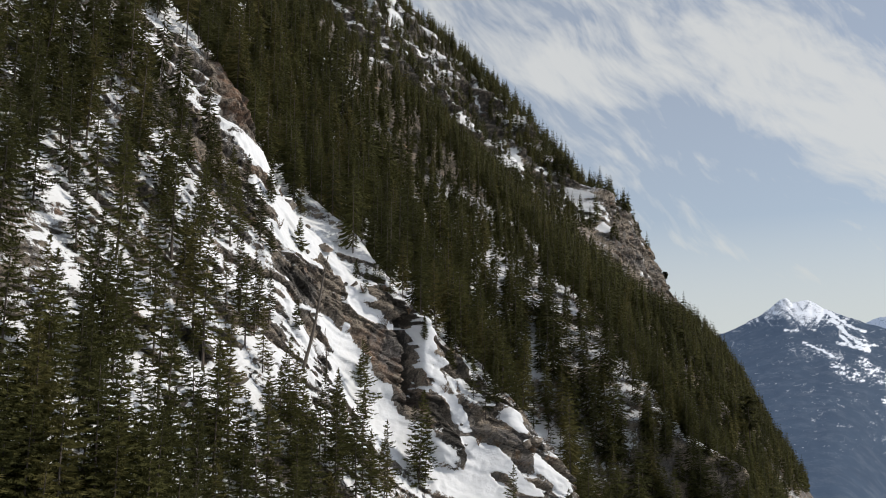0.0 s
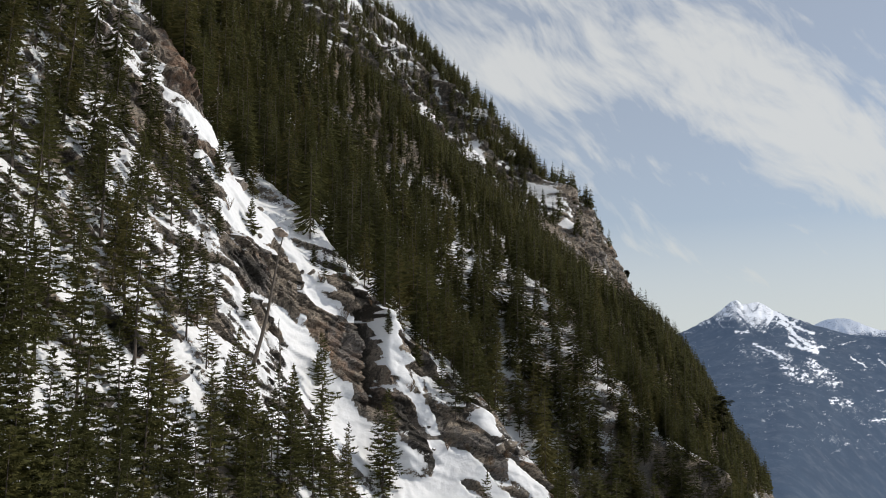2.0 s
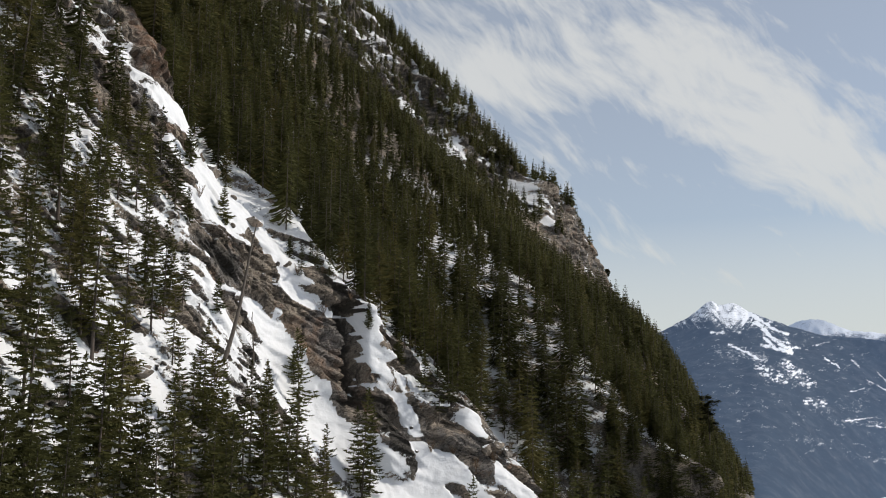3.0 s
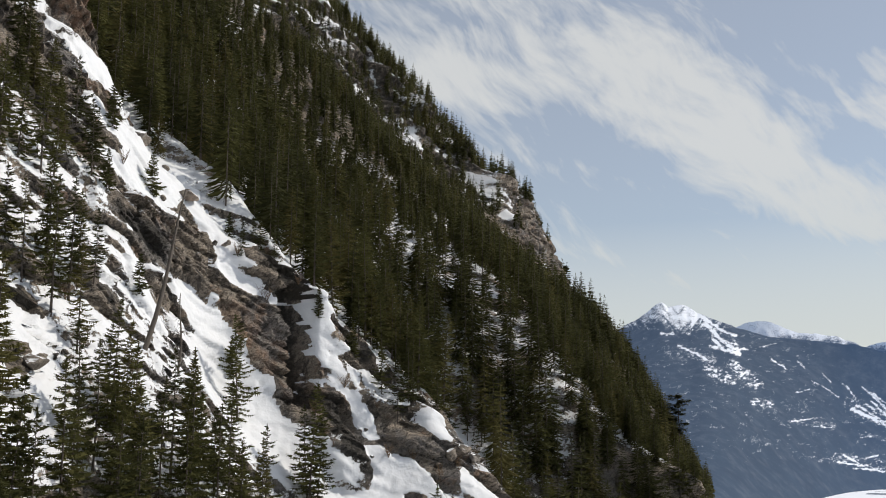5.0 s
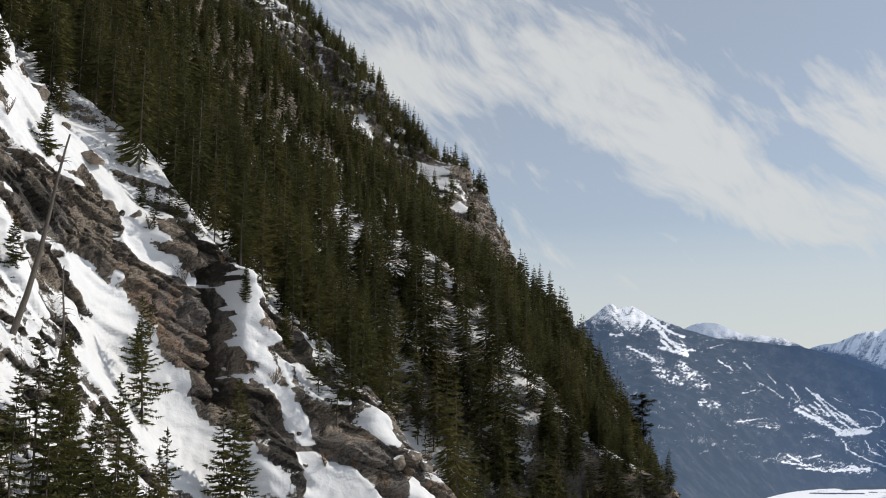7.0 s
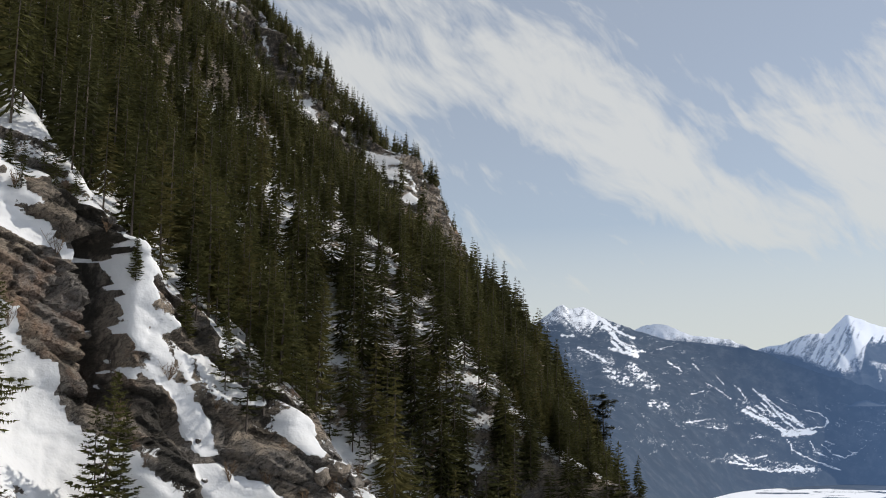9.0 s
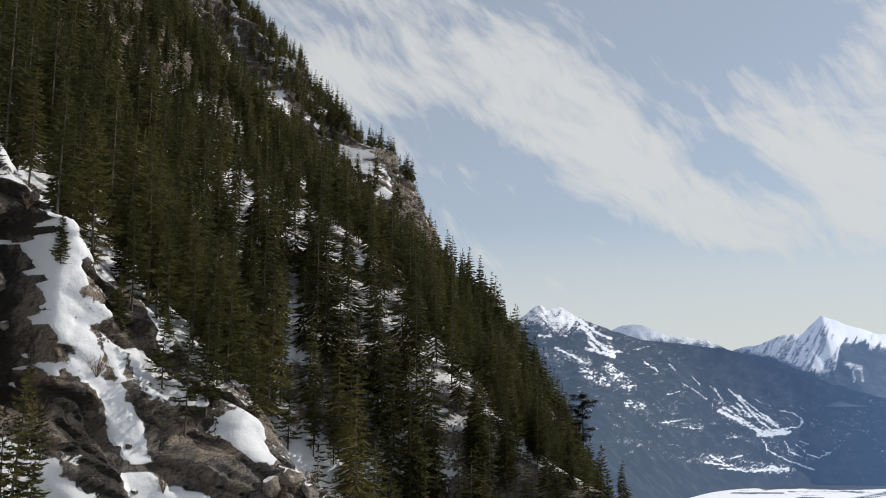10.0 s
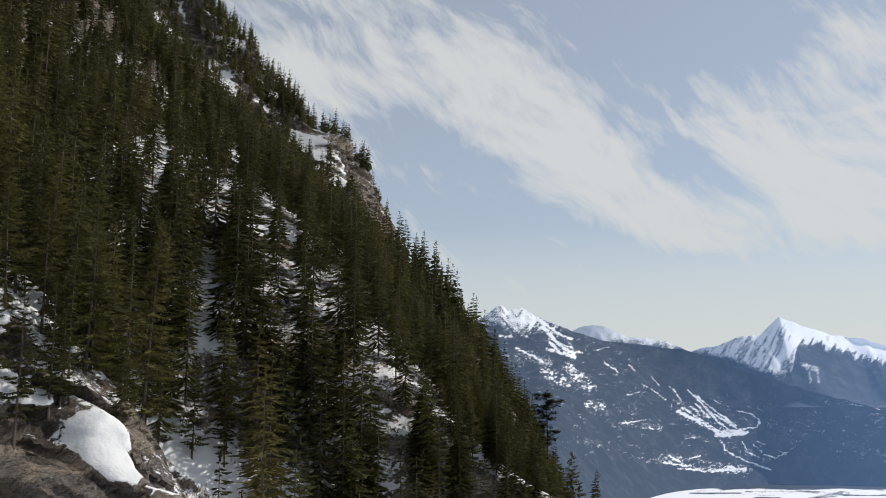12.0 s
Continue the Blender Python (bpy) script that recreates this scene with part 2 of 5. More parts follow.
ROCK_FACES_A = [
    (126, 27, 129, 24, 2.15, -1.5),
    (126, 21, 130, 20, 1.94, -1.5),
    (121, 26, 123, 22, 1.69, -1.5),
    (128, 17, 129, 16, 0.6, -1.5),
    (133, 18, 143, 15, 1.27, -1.5),
    (136, 14, 140, 10, 1.83, -1.5),
    (136, 10, 138, 5, 2.17, -1.5),
    (136, 4, 138, 0, 1.76, -1.5),
    (132, 14, 135, 11, 0.94, -1.5),
    (144, 18, 143, 10, 0.8, -1.5),
    (143, 10, 141, 2, 0.78, -1.5),
    (140, 25, 141, 19, 1.9, -1.5),
    (148, 24, 150, 20, 1.38, -1.5),
    (157, 17, 151, 9, 1.18, -1.5),
    (149, 9, 151, 7, 0.66, -1.5),
    (141, 1, 143, 0, 1.31, -1.5),
]
ROCK_FACES_B = [
    (144, 13, 146, 14, 0.35, -1.5),
    (143, 7, 144, 6, 0.34, -1.5),
    (141, 2, 140, 0, 0.94, -1.5),
]
ROCK_FACES = ROCK_FACES_A + ROCK_FACES_B
SNOW_NEAR = [
    (69, 23, 68, 18, 1.37, 1.3),
    (71, 20, 73, 13, 0.93, 1.3),
    (84, 16, 86, 13, 1.35, 1.3),
    (82, 10, 89, 8, 1.32, 1.3),
    (81, 7, 87, 6, 0.89, 1.3),
    (73, 6, 73, 3, 0.96, 1.3),
    (81, 2, 86, 1, 1.9, 1.3),
    (103, 18, 102, 15, 0.6, 1.3),
    (110, 19, 110, 16, 0.89, 1.3),
    (93, 11, 99, 10, 0.78, 1.3),
    (106, 32, 107, 29, 0.65, 1.3),
]
ROCK_NEAR = [
    (87, 12, 88, 10, 0.73, -1.4),
    (72, 6, 73, 6, 0.4, -1.4),
    (82, 6, 85, 6, 0.64, -1.4),
    (81, 4, 83, 4, 0.71, -1.4),
    (98, 15, 101, 13, 1.5, -1.4),
    (78, 9, 80, 9, 0.62, -1.4),
    (113, 27, 119, 24, 1.5, -1.4),
    (64, 14, 65, 13, 0.76, -1.4),
]
SNOW_CHUTE = [
    (126, 16, 130, 12, 2.58, 1.7),
    (129, 12, 133, 4, 3.16, 1.7),
    (126, 7, 132, -3, 3.32, 1.7),
    (134, 1, 139, -9, 2.55, 1.7),
    (139, -9, 142, -13, 2.53, 1.7),
    (136, -5, 139, -11, 2.52, 1.7),
    (147, 3, 147, -3, 0.84, 1.7),
    (146, -5, 148, -10, 1.16, 1.7),
    (196, -6, 195, -10, 1.26, 1.7),
    (85, 2, 84, -4, 1.35, 1.7),
    (133, -4, 136, -9, 2.78, 1.7),
    (149, -7, 151, -14, 1.1, 1.7),
    (145, -10, 147, -16, 1.3, 1.7),
    (138, -7, 143, -15, 2.9, 1.7),
    (155, -9, 158, -14, 1.5, 1.7),
]
ROCK_LOWER = [
    (144, 3, 145, -4, 1.76, -1.5),
    (151, -3, 153, -8, 2.0, -1.5),
    (134, 14, 142, 8, 2.44, -1.5),
    (135, 7, 139, 1, 2.52, -1.5),
]
SNOW_TOP = [
    (119, 54, 126, 51, 2.3, 1.6),
    (123, 50, 135, 51, 1.8, 1.6),
    (117, 45, 117, 42, 1.3, 1.6),
    (121, 40, 124, 34, 3.1, 1.6),
    (116, 35, 121, 33, 2.1, 1.6),
    (127, 38, 134, 33, 2.7, 1.6),
    (124, 32, 129, 32, 1.5, 1.6),
    (134, 32, 138, 29, 1.8, 1.6),
    (136, 29, 136, 26, 1.6, 1.6),
]
ROCK_TOP = [
    (115, 39, 119, 39, 1.3, -1.6),
    (114, 28, 115, 22, 1.7, -1.6),
    (131, 31, 131, 26, 1.8, -1.6),
]
SNOW_CAPS = [
    (144.5, 26.5, 147.0, 25.0, 0.9, 1.5),
    (147.0, 24.5, 149.0, 22.0, 0.8, 1.5),
    (149.5, 21.0, 150.5, 19.0, 0.6, 1.4),
    (152.0, 18.0, 153.5, 14.5, 0.5, 1.3),
    (135.3, 47.1, 135.3, 40.6, 2.2, 1.5),
    (135.3, 40.6, 136.3, 35.6, 2.2, 1.5),
    (149.3, 64.2, 135.3, 47.1, 2.2, 1.4),
    (128.9, 41.1, 133.2, 40.0, 2.8, 1.3),
    (134.5, 41.4, 134.9, 32.4, 2.8, 1.3),
    (156.0, -0.3, 155.1, -2.9, 1.1, 1.5),
    (145.3, 18.5, 145.6, 13.0, 1.0, 1.6),
    (150.0, 6.0, 153.5, 2.0, 0.9, 1.3),
]
SNOW_FAR_LEFT = [
    (119.5, 54.0, 125.5, 45.0, 2.0, 1.2),
    (83.0, 15.3, 85.6, 12.1, 1.4, 1.0),
    (83.3, 9.8, 85.3, 7.3, 1.6, 1.0),
    (79.4, 2.6, 83.8, 0.9, 1.9, 1.0),
    (74.0, 5.3, 74.7, 2.5, 1.3, 1.0),
    (88.6, 44.8, 91.0, 38.6, 1.6, 1.0),
    (71.4, 17.8, 74.9, 15.3, 1.5, 1.0),
    (96.3, 12.5, 97.3, 10.3, 0.8, 1.0),
    (110.7, 18.5, 107.2, 12.8, 0.8, 1.0),
    (105.0, 18.5, 103.0, 15.1, 0.6, 1.0),
    (115.2, 64.6, 114.2, 57.0, 1.0, 1.0),
    (116.5, 55.3, 118.1, 50.1, 1.1, 1.0),
]
ROCK_UPPER = [
    (121.2, 75.7, 120.0, 69.6, 1.7, -1.2),
    (119.5, 66.4, 120.3, 60.7, 1.4, -1.2),
    (103.2, 40.8, 107.8, 37.2, 1.8, -1.2),
    (114.6, 39.2, 116.6, 37.6, 1.2, -1.2),
    (86.5, 11.5, 87.7, 9.5, 1.1, -1.2),
    (77.1, 10.4, 78.7, 8.1, 1.0, -1.2),
    (100.6, 15.3, 100.9, 11.4, 1.3, -1.2),
    (113.0, 26.1, 119.0, 23.4, 2.3, -1.2),
    (129.1, 29.1, 130.1, 24.1, 2.5, -1.2),
    (74.0, -0.8, 74.1, -2.9, 0.9, -1.2),
    (72.5, 7.0, 73.3, 5.3, 0.6, -1.2),
]
# the upper crest: a bare rust-stained rock fin
FIN = [(120, 61, 124, 75, 2.2, -1.5), (124, 75, 132, 91, 2.8, -1.5)]
RUST = [(121, 63, 125, 76, 3.5, 1.0), (134, 14, 141, 3, 3.0, 0.45), (118, 46, 119, 50, 3.0, 0.6)]
# rock grown over with black lichen and moss; first stroke is painted gully shade
DARK_ROCK_AND_SHADE = [(142.8, 18.0, 140.8, 2.5, 1.7, 0.95), (141.0, 25.0, 142.6, 20.5, 1.9, 0.8), (144.0, 22.0, 145.2, 18.8, 1.6, 0.8), (143.4, 2.0, 142.6, -7.0, 1.8, 0.8), (113.0, 26.1, 119.0, 23.4, 2.6, 0.8),
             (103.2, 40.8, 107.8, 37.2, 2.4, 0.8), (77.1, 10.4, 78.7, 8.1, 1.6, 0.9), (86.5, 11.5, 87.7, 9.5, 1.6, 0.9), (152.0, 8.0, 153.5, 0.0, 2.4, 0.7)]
RIB_SNOW = SNOW_RIB + SNOW_TONGUE + SNOW_CAPS + SNOW_CHUTE + SNOW_TOP
RIB_COVER = RIB_SNOW + SNOW_NEAR + SNOW_FAR_LEFT + ROCK_FACES + ROCK_LOWER + ROCK_NEAR + ROCK_UPPER + ROCK_TOP + FIN


# snow on the ledges of the crags and the cliff, and on an outcrop in the woods
CRAG_SNOW = [
    (428, 148, 426, 142, 2.8, 1.0),
    (426, 142, 410, 129, 2.7, 1.0),
    (427, 186, 429, 175, 1.3, 1.0),
    (393, 163, 395, 157, 1.5, 1.0),
    (459, 157, 429, 133, 0.9, 1.0),
    (460, 128, 461, 127, 2.2, 1.0),
    (462, 125, 463, 124, 1.8, 1.0),
    (458, 118, 457, 116, 2.1, 1.0),
    (463, 115, 468, 111, 1.8, 1.0),
    (466, 111, 450, 99, 1.8, 1.0),
    (478, 116, 506, 124, 1.5, 1.0),
    (509, 114, 527, 118, 1.6, 1.0),
    (529, 104, 506, 90, 1.6, 1.0),
    (506, 90, 481, 77, 1.5, 1.0),
    (434, 168, 460, 171, 1.3, 1.0),
    (428, 154, 418, 146, 1.4, 1.0),
]
OUTCROP = [(219, 29.5, 226, 27, 2.6, 1.0)]


def zones(s, z):
    """Shares of the bare rib, the near open woods, the far cliff and the crags, by s and height."""
    crest = 156 - 0.53 * z
    rib = sstep(s, crest - 34, crest - 22) * (1 - sstep(s, crest + 1, crest + 5)) * (1 - sstep(z, 75, 95)) * sstep(z, -34, -20)
    near = 1 - sstep(s, crest - 34, crest - 22)
    cliff = sstep(s, 425 + 0.55 * np.clip(z - 66, 0, 80), 438 + 0.55 * np.clip(z - 66, 0, 80)) * (1 - sstep(s, 640, 680)) * sstep(z, 52, 66) * (1 - sstep(z, 126, 138))
    foot = np.interp(s, (240, 260, 300, 385, 397, 410, 424, 455, 480, 500), (160, 134, 126, 130, 124, 117, 110, 101, 95, 80)) + 6 * fbm(s / 22, z / 30, seed=63, octaves=3)
    crag = sstep(s, 244, 264) * sstep(z, foot - 3, foot + 5) * (1 - cliff)
    return rib, near, cliff, crag


def strata(s, z, thick, long, seed, warp=1.0):
    """Slabs of layered rock, dipping along the slope: each block stands out by its own amount, with open joints."""
    bend = warp * thick * fbm(s / (3 * thick), z / (3 * thick), seed=seed + 5, octaves=3)
    q = (0.55 * s + 0.83 * z + bend) / thick
    i = np.floor(q).astype(np.int64)
    p = (0.83 * s - 0.55 * z - 0.7 * bend) / long + 7.0 * lattice(i, 0 * i, 0 * i, seed)
    j = np.floor(p).astype(np.int64)
    f, g = q - i, p - j
    joint = np.minimum(np.minimum(f, 1 - f) * thick, np.minimum(g, 1 - g) * long)
    return lattice(i, j, 0 * i, seed + 1) - 0.5 - 0.35 * (f - 0.5) + 0.35 * (g - 0.5) * (lattice(i, j, 1 + 0 * i, seed + 2) - 0.5) - 0.35 * (1 - sstep(joint, 0.0, 0.10 * thick))


def terrain(s, z):
    """World x, y, z of the mountainside at s along the slope and height z."""
    rib, near, cliff, crag = zones(s, z)
    w0 = hill(s, z)
    rough = 0.30 + 0.70 * np.maximum(np.maximum(rib, 0.42 * near), np.maximum(cliff, crag))
    # benches and steps: the slope's height runs fast on ledges and slowly on faces
    warp = 9.0 * fbm(s / 26, w0 / 26, z / 30, seed=11, octaves=4)
    dip = z + 0.30 * s + warp
    saw = dip / 8.5 - np.floor(dip / 8.5)
    lay = (dip + 0.5 * warp) / 2.3
    lay = lay - np.floor(lay)
    t = z + rough * (2.2 * (sstep(saw, 0.40, 1.0) - saw) + 0.4 * (sstep(lay, 0.5, 1.0) - lay))
    face = np.where(z < 126, 0.50 * np.clip(z - 74, 0, 52), 26.0 * (1 - sstep(z, 126, 150)))
    t = t - cliff * face
    w = hill(s, t)
    w = w + 2.6 * fbm(s / 48, z / 52, seed=3, octaves=3) * (0.3 + 0.7 * sstep(np.abs(s - 190), 60, 120))
    x, y = level_place(s, w)
    w = w + (1 - sstep(s, 166 - 0.53 * z, 172 - 0.53 * z)) * capsules(s, z, RIB_SHAPE)
    block = fbm(s / 6.5, w0 / 6.5, (z + 0.35 * s) / 3.4, seed=27, octaves=2)
    block = np.floor(block * 3.2) / 3.2
    w = w + 8.0 * np.exp(-((s - 221) / 3.5) ** 2 - ((z + 13) / 5) ** 2)
    snowy = np.clip(capsules(s, z, RIB_SNOW, 0.72), 0, 1)
    rough = rough * (1 - 0.8 * snowy)
    rock = 0.7 * (ridged(s / 14, w0 / 14, z / 11, seed=21, octaves=3) - 0.6) + 0.20 * fbm(s / 3.3, w0 / 3.3, z / 2.6, seed=31, octaves=3) + 0.4 * block
    rock = rock + 2.4 * strata(s, z, 4.2, 8.5, 201, 0.5) + 1.10 * strata(s, z, 1.7, 4.4, 211, 0.4) + 0.40 * strata(s, z, 0.95, 2.2, 221, 0.5)
    w = w + rough * rock + 0.45 * snowy
    # the crest bulges out above the snow tongue
    w = w - 3.4 * capsules(s, z, [(132, 52, 138, 42, 5.0, 0.8), (138, 42, 147, 25, 5.5, 1.0)])
    w = w + 2.5 * capsules(s, z, OUTCROP) - 0.9 * capsules(s, z, FIN)
    w = w + 2.0 * capsules(s, z, [(150, 19, 152, 11, 5.0, 1.0)])
    w = w + cliff * 3.0 * (ridged(s / 26, z / 80, seed=41, octaves=4) - 0.8) + crag * (6.0 * (ridged(s / 30, z / 40, seed=43, octaves=4, gain=0.6) - 0.7) + 3.0 * np.floor(2.5 * fbm(s / 13, (z + 0.4 * s) / 9, seed=45, octaves=2)) / 2.5)
    x, y = level_place(s, w)
    return x, y, z + 0.35 * rough * fbm(s / 5, w0 / 5, z / 5, seed=35, octaves=2)


def spaced(*parts):
    out = [np.arange(a, b, s) for a, b, s in parts]
    return np.concatenate(out)


def mesh_of(name, verts, faces, materials, smooth=True, index=None, attributes=()):
    """A mesh from arrays of places and of triangles or quads."""
    me = bpy.data.meshes.new(name)
    verts, faces = np.asarray(verts, np.float32), np.asarray(faces, np.int32)
    me.vertices.add(len(verts))
    me.vertices.foreach_set("co", verts.ravel())
    n = faces.shape[1]
    me.loops.add(faces.size)
    me.loops.foreach_set("vertex_index", faces.ravel())
    me.polygons.add(len(faces))
    me.polygons.foreach_set("loop_start", np.arange(0, faces.size, n, dtype=np.int32))
    me.polygons.foreach_set("use_smooth", np.full(len(faces), smooth))
    for m in materials:
        me.materials.append(m)
    if index is not None:
        me.polygons.foreach_set("material_index", np.asarray(index, np.int32))
    for key, values in attributes:
        me.attributes.new(key, "FLOAT", "POINT").data.foreach_set("value", np.asarray(values, np.float32).ravel())
    me.update(calc_edges=True)
    return me


def grid_faces(rows, cols):
    i = np.arange(rows * cols).reshape(rows, cols)
    return np.stack([i[:-1, :-1], i[1:, :-1], i[1:, 1:], i[:-1, 1:]], -1).reshape(-1, 4)


# ---- materials ----
def material(name):
    m = bpy.data.materials.new(name)
    m.use_nodes = True
    return m, Nodes(m.node_tree)


def finish(n, color, roughness=0.8, bump=None, strength=0.3, distance=0.1, **extra):
    values = {"Base Color": color, "Roughness": roughness, "Specular IOR Level": 0.25}
    if bump is not None:
        values["Normal"] = n.add("ShaderNodeBump", {"Height": bump, "Strength": strength, "Distance": distance}).outputs[0]
    values.update(extra)
    shader = n.add("ShaderNodeBsdfPrincipled", values)
    n.add("ShaderNodeOutputMaterial", {"Surface": shader.outputs[0]})
    return shader


def rock_color(n, place):
    """Blocky brown and grey rock in tilted layers, with dark cracks; also gives the relief."""
    stir = n.add("ShaderNodeTexNoise", {"Vector": place, "Scale": 0.45, "Detail": 5.0, "Roughness": 0.6}).outputs[1]
    stir = n.add("ShaderNodeVectorMath", {0: stir, 1: (1.5, 1.5, 1.5)}, operation="MULTIPLY").outputs[0]
    bent = n.add("ShaderNodeVectorMath", {0: place, 1: stir}, operation="ADD").outputs[0]
    tilt = (14, 30, 20)
    big = n.add("ShaderNodeTexVoronoi", {"Vector": n.mapped(bent, (0.16, 0.20, 0.42), tilt), "Scale": 1.0})
    small = n.add("ShaderNodeTexVoronoi", {"Vector": n.mapped(bent, (0.55, 0.60, 1.55), tilt), "Scale": 1.0})
    cracks = n.add("ShaderNodeTexVoronoi", {"Vector": n.mapped(bent, (0.16, 0.20, 0.42), tilt), "Scale": 1.0})
    cracks.feature = "DISTANCE_TO_EDGE"
    joints = n.add("ShaderNodeTexVoronoi", {"Vector": n.mapped(bent, (0.55, 0.60, 1.55), tilt), "Scale": 1.0})
    joints.feature = "DISTANCE_TO_EDGE"
    block = n.math("FRACT", n.math("MULTIPLY", n.add("ShaderNodeSeparateXYZ", {0: big.outputs["Color"]}).outputs[0], 3.0))
    chip = n.add("ShaderNodeSeparateXYZ", {0: small.outputs["Color"]}).outputs[1]
    gate = n.smooth(n.noise(place, 0.5, 4.0, 0.6), 0.40, 0.60)
    crack = n.smooth(n.math("ADD", cracks.outputs[0], n.math("MULTIPLY", gate, 0.05)), 0.0, 0.07)
    joint = n.smooth(n.math("ADD", joints.outputs[0], n.math("MULTIPLY", n.math("SUBTRACT", 1.0, gate), 0.12)), 0.0, 0.12)
    layers = n.noise(n.mapped(bent, (0.22, 0.22, 2.4), tilt), 1.0, 6.0, 0.68)
    patches = n.noise(place, 0.11, 5.0, 0.62)
    grain = n.noise(n.mapped(bent, (0.8, 0.8, 1.7), tilt), 2.4, 8.0, 0.78)
    base = n.mix(n.math("MULTIPLY_ADD", block, 0.45, n.math("MULTIPLY_ADD", chip, 0.30, n.math("MULTIPLY", layers, 0.35))), (0.100, 0.086, 0.072), (0.470, 0.390, 0.305))
    base = n.mix(n.smooth(patches, 0.47, 0.60, 0.0, 0.75), base, (0.190, 0.180, 0.172))
    base = n.mix(n.smooth(n.noise(place, 0.19, 4.0, 0.6), 0.56, 0.70, 0.0, 0.8), base, (0.340, 0.215, 0.140))
    base = n.mix(n.smooth(n.noise(n.mapped(place, (0.9, 0.9, 0.30)), 0.5, 5.0, 0.65), 0.50, 0.62, 0.0, 0.8), base, (0.055, 0.049, 0.043))
    base = n.mix(n.smooth(grain, 0.52, 0.36, 0.0, 0.85), base, (0.036, 0.031, 0.027))
    base = n.mix(n.smooth(grain, 0.56, 0.72, 0.0, 0.55), base, (0.50, 0.43, 0.36))
    base = n.mix(n.smooth(layers, 0.42, 0.33, 0.0, 0.6), base, (0.035, 0.030, 0.027))
    base = n.mix(n.math("MULTIPLY_ADD", joint, -0.28, 0.28), base, (0.030, 0.026, 0.023))
    base = n.mix(n.math("MULTIPLY_ADD", crack, -0.45, 0.45), base, (0.018, 0.016, 0.014))
    relief = n.math("ADD", n.math("MULTIPLY_ADD", block, 0.35, n.math("MULTIPLY", chip, 0.25)), n.math("ADD", n.math("MULTIPLY_ADD", layers, 1.0, n.math("MULTIPLY", grain, 0.85)), n.math("MULTIPLY_ADD", joint, 0.3, n.math("MULTIPLY", crack, 0.5))))
    return base, relief


def ground_material():
    m, n = material("snow_and_rock")
    place = n.add("ShaderNodeTexCoord").outputs["Object"]
    cover = n.add("ShaderNodeAttribute", attribute_name="snow").outputs["Fac"]
    rock, relief = rock_color(n, place)
    # dark growth on rock, and the gully's shade painted in the same tone
    lichen_and_shade = n.add("ShaderNodeAttribute", attribute_name="lichen_and_shade").outputs["Fac"]
    lichen_and_shade = n.smooth(n.math("ADD", lichen_and_shade, n.math("MULTIPLY_ADD", n.noise(place, 0.6, 5.0, 0.65), 1.4, -0.7)), 0.35, 0.75, 0.0, 0.85)
    rust = n.add("ShaderNodeAttribute", attribute_name="rust").outputs["Fac"]
    rock = n.mix(n.math("MULTIPLY", rust, n.smooth(n.noise(place, 0.5, 5.0, 0.65), 0.36, 0.62, 0.0, 0.75)), rock, (0.330, 0.195, 0.125))
    rock = n.mix(lichen_and_shade, rock, (0.040, 0.036, 0.030))
    edge = n.noise(place, 0.85, 6.0, 0.62)
    streaks = n.noise(n.mapped(place, (0.9, 0.9, 0.28)), 1.1, 5.0, 0.6)
    mask = n.math("ADD", cover, n.math("MULTIPLY_ADD", edge, 0.9, -0.45))
    mask = n.math("ADD", mask, n.math("MULTIPLY_ADD", relief, -0.30, 0.58))
    mask = n.math("ADD", mask, n.math("MULTIPLY_ADD", n.noise(place, 2.6, 5.0, 0.75), 1.3, -0.65))
    mask = n.math("ADD", mask, n.math("MULTIPLY_ADD", streaks, 0.5, -0.25))
    mask = n.smooth(mask, 0.47, 0.53)
    litter = n.smooth(n.noise(place, 3.4, 4.0, 0.7), 0.66, 0.74, 0.0, 0.75)
    litter = n.math("MULTIPLY", litter, n.smooth(n.noise(place, 0.10, 2.0), 0.46, 0.62))
    snow = n.mix(n.noise(place, 0.5, 5.0), (0.60, 0.61, 0.63), (0.71, 0.71, 0.71))
    snow = n.mix(litter, snow, (0.10, 0.075, 0.05))
    color = n.mix(mask, rock, snow)
    soft = n.math("ADD", n.math("MULTIPLY", n.noise(place, 0.6, 3.0, 0.5), 0.30), n.math("MULTIPLY", n.noise(place, 4.5, 3.0), 0.025))
    height = n.math("ADD", n.math("MULTIPLY", mask, n.math("ADD", soft, 1.0)), n.math("MULTIPLY", n.math("SUBTRACT", 1.0, mask), relief))
    rough = n.math("MULTIPLY_ADD", mask, -0.25, 0.9)
    finish(n, color, rough, height, 1.0, 0.7)
    return m


def boulder_material():
    m, n = material("boulder_rock")
    place = n.add("ShaderNodeTexCoord").outputs["Object"]
    tone = n.add("ShaderNodeObjectInfo").outputs["Random"]
    rock, relief = rock_color(n, n.add("ShaderNodeVectorMath", {0: place, 1: n.add("ShaderNodeCombineXYZ", {0: n.math("MULTIPLY", tone, 90.0)}).outputs[0]}, operation="ADD").outputs[0])
    up = n.add("ShaderNodeSeparateXYZ", {0: n.add("ShaderNodeNewGeometry").outputs["Normal"]}).outputs[2]
    snow = n.smooth(n.math("MULTIPLY_ADD", n.noise(place, 0.9, 5.0), 0.6, up), 0.98, 1.08)
    finish(n, n.mix(snow, rock, (0.86, 0.86, 0.87)), 0.88, relief, 1.0, 0.3)
    return m


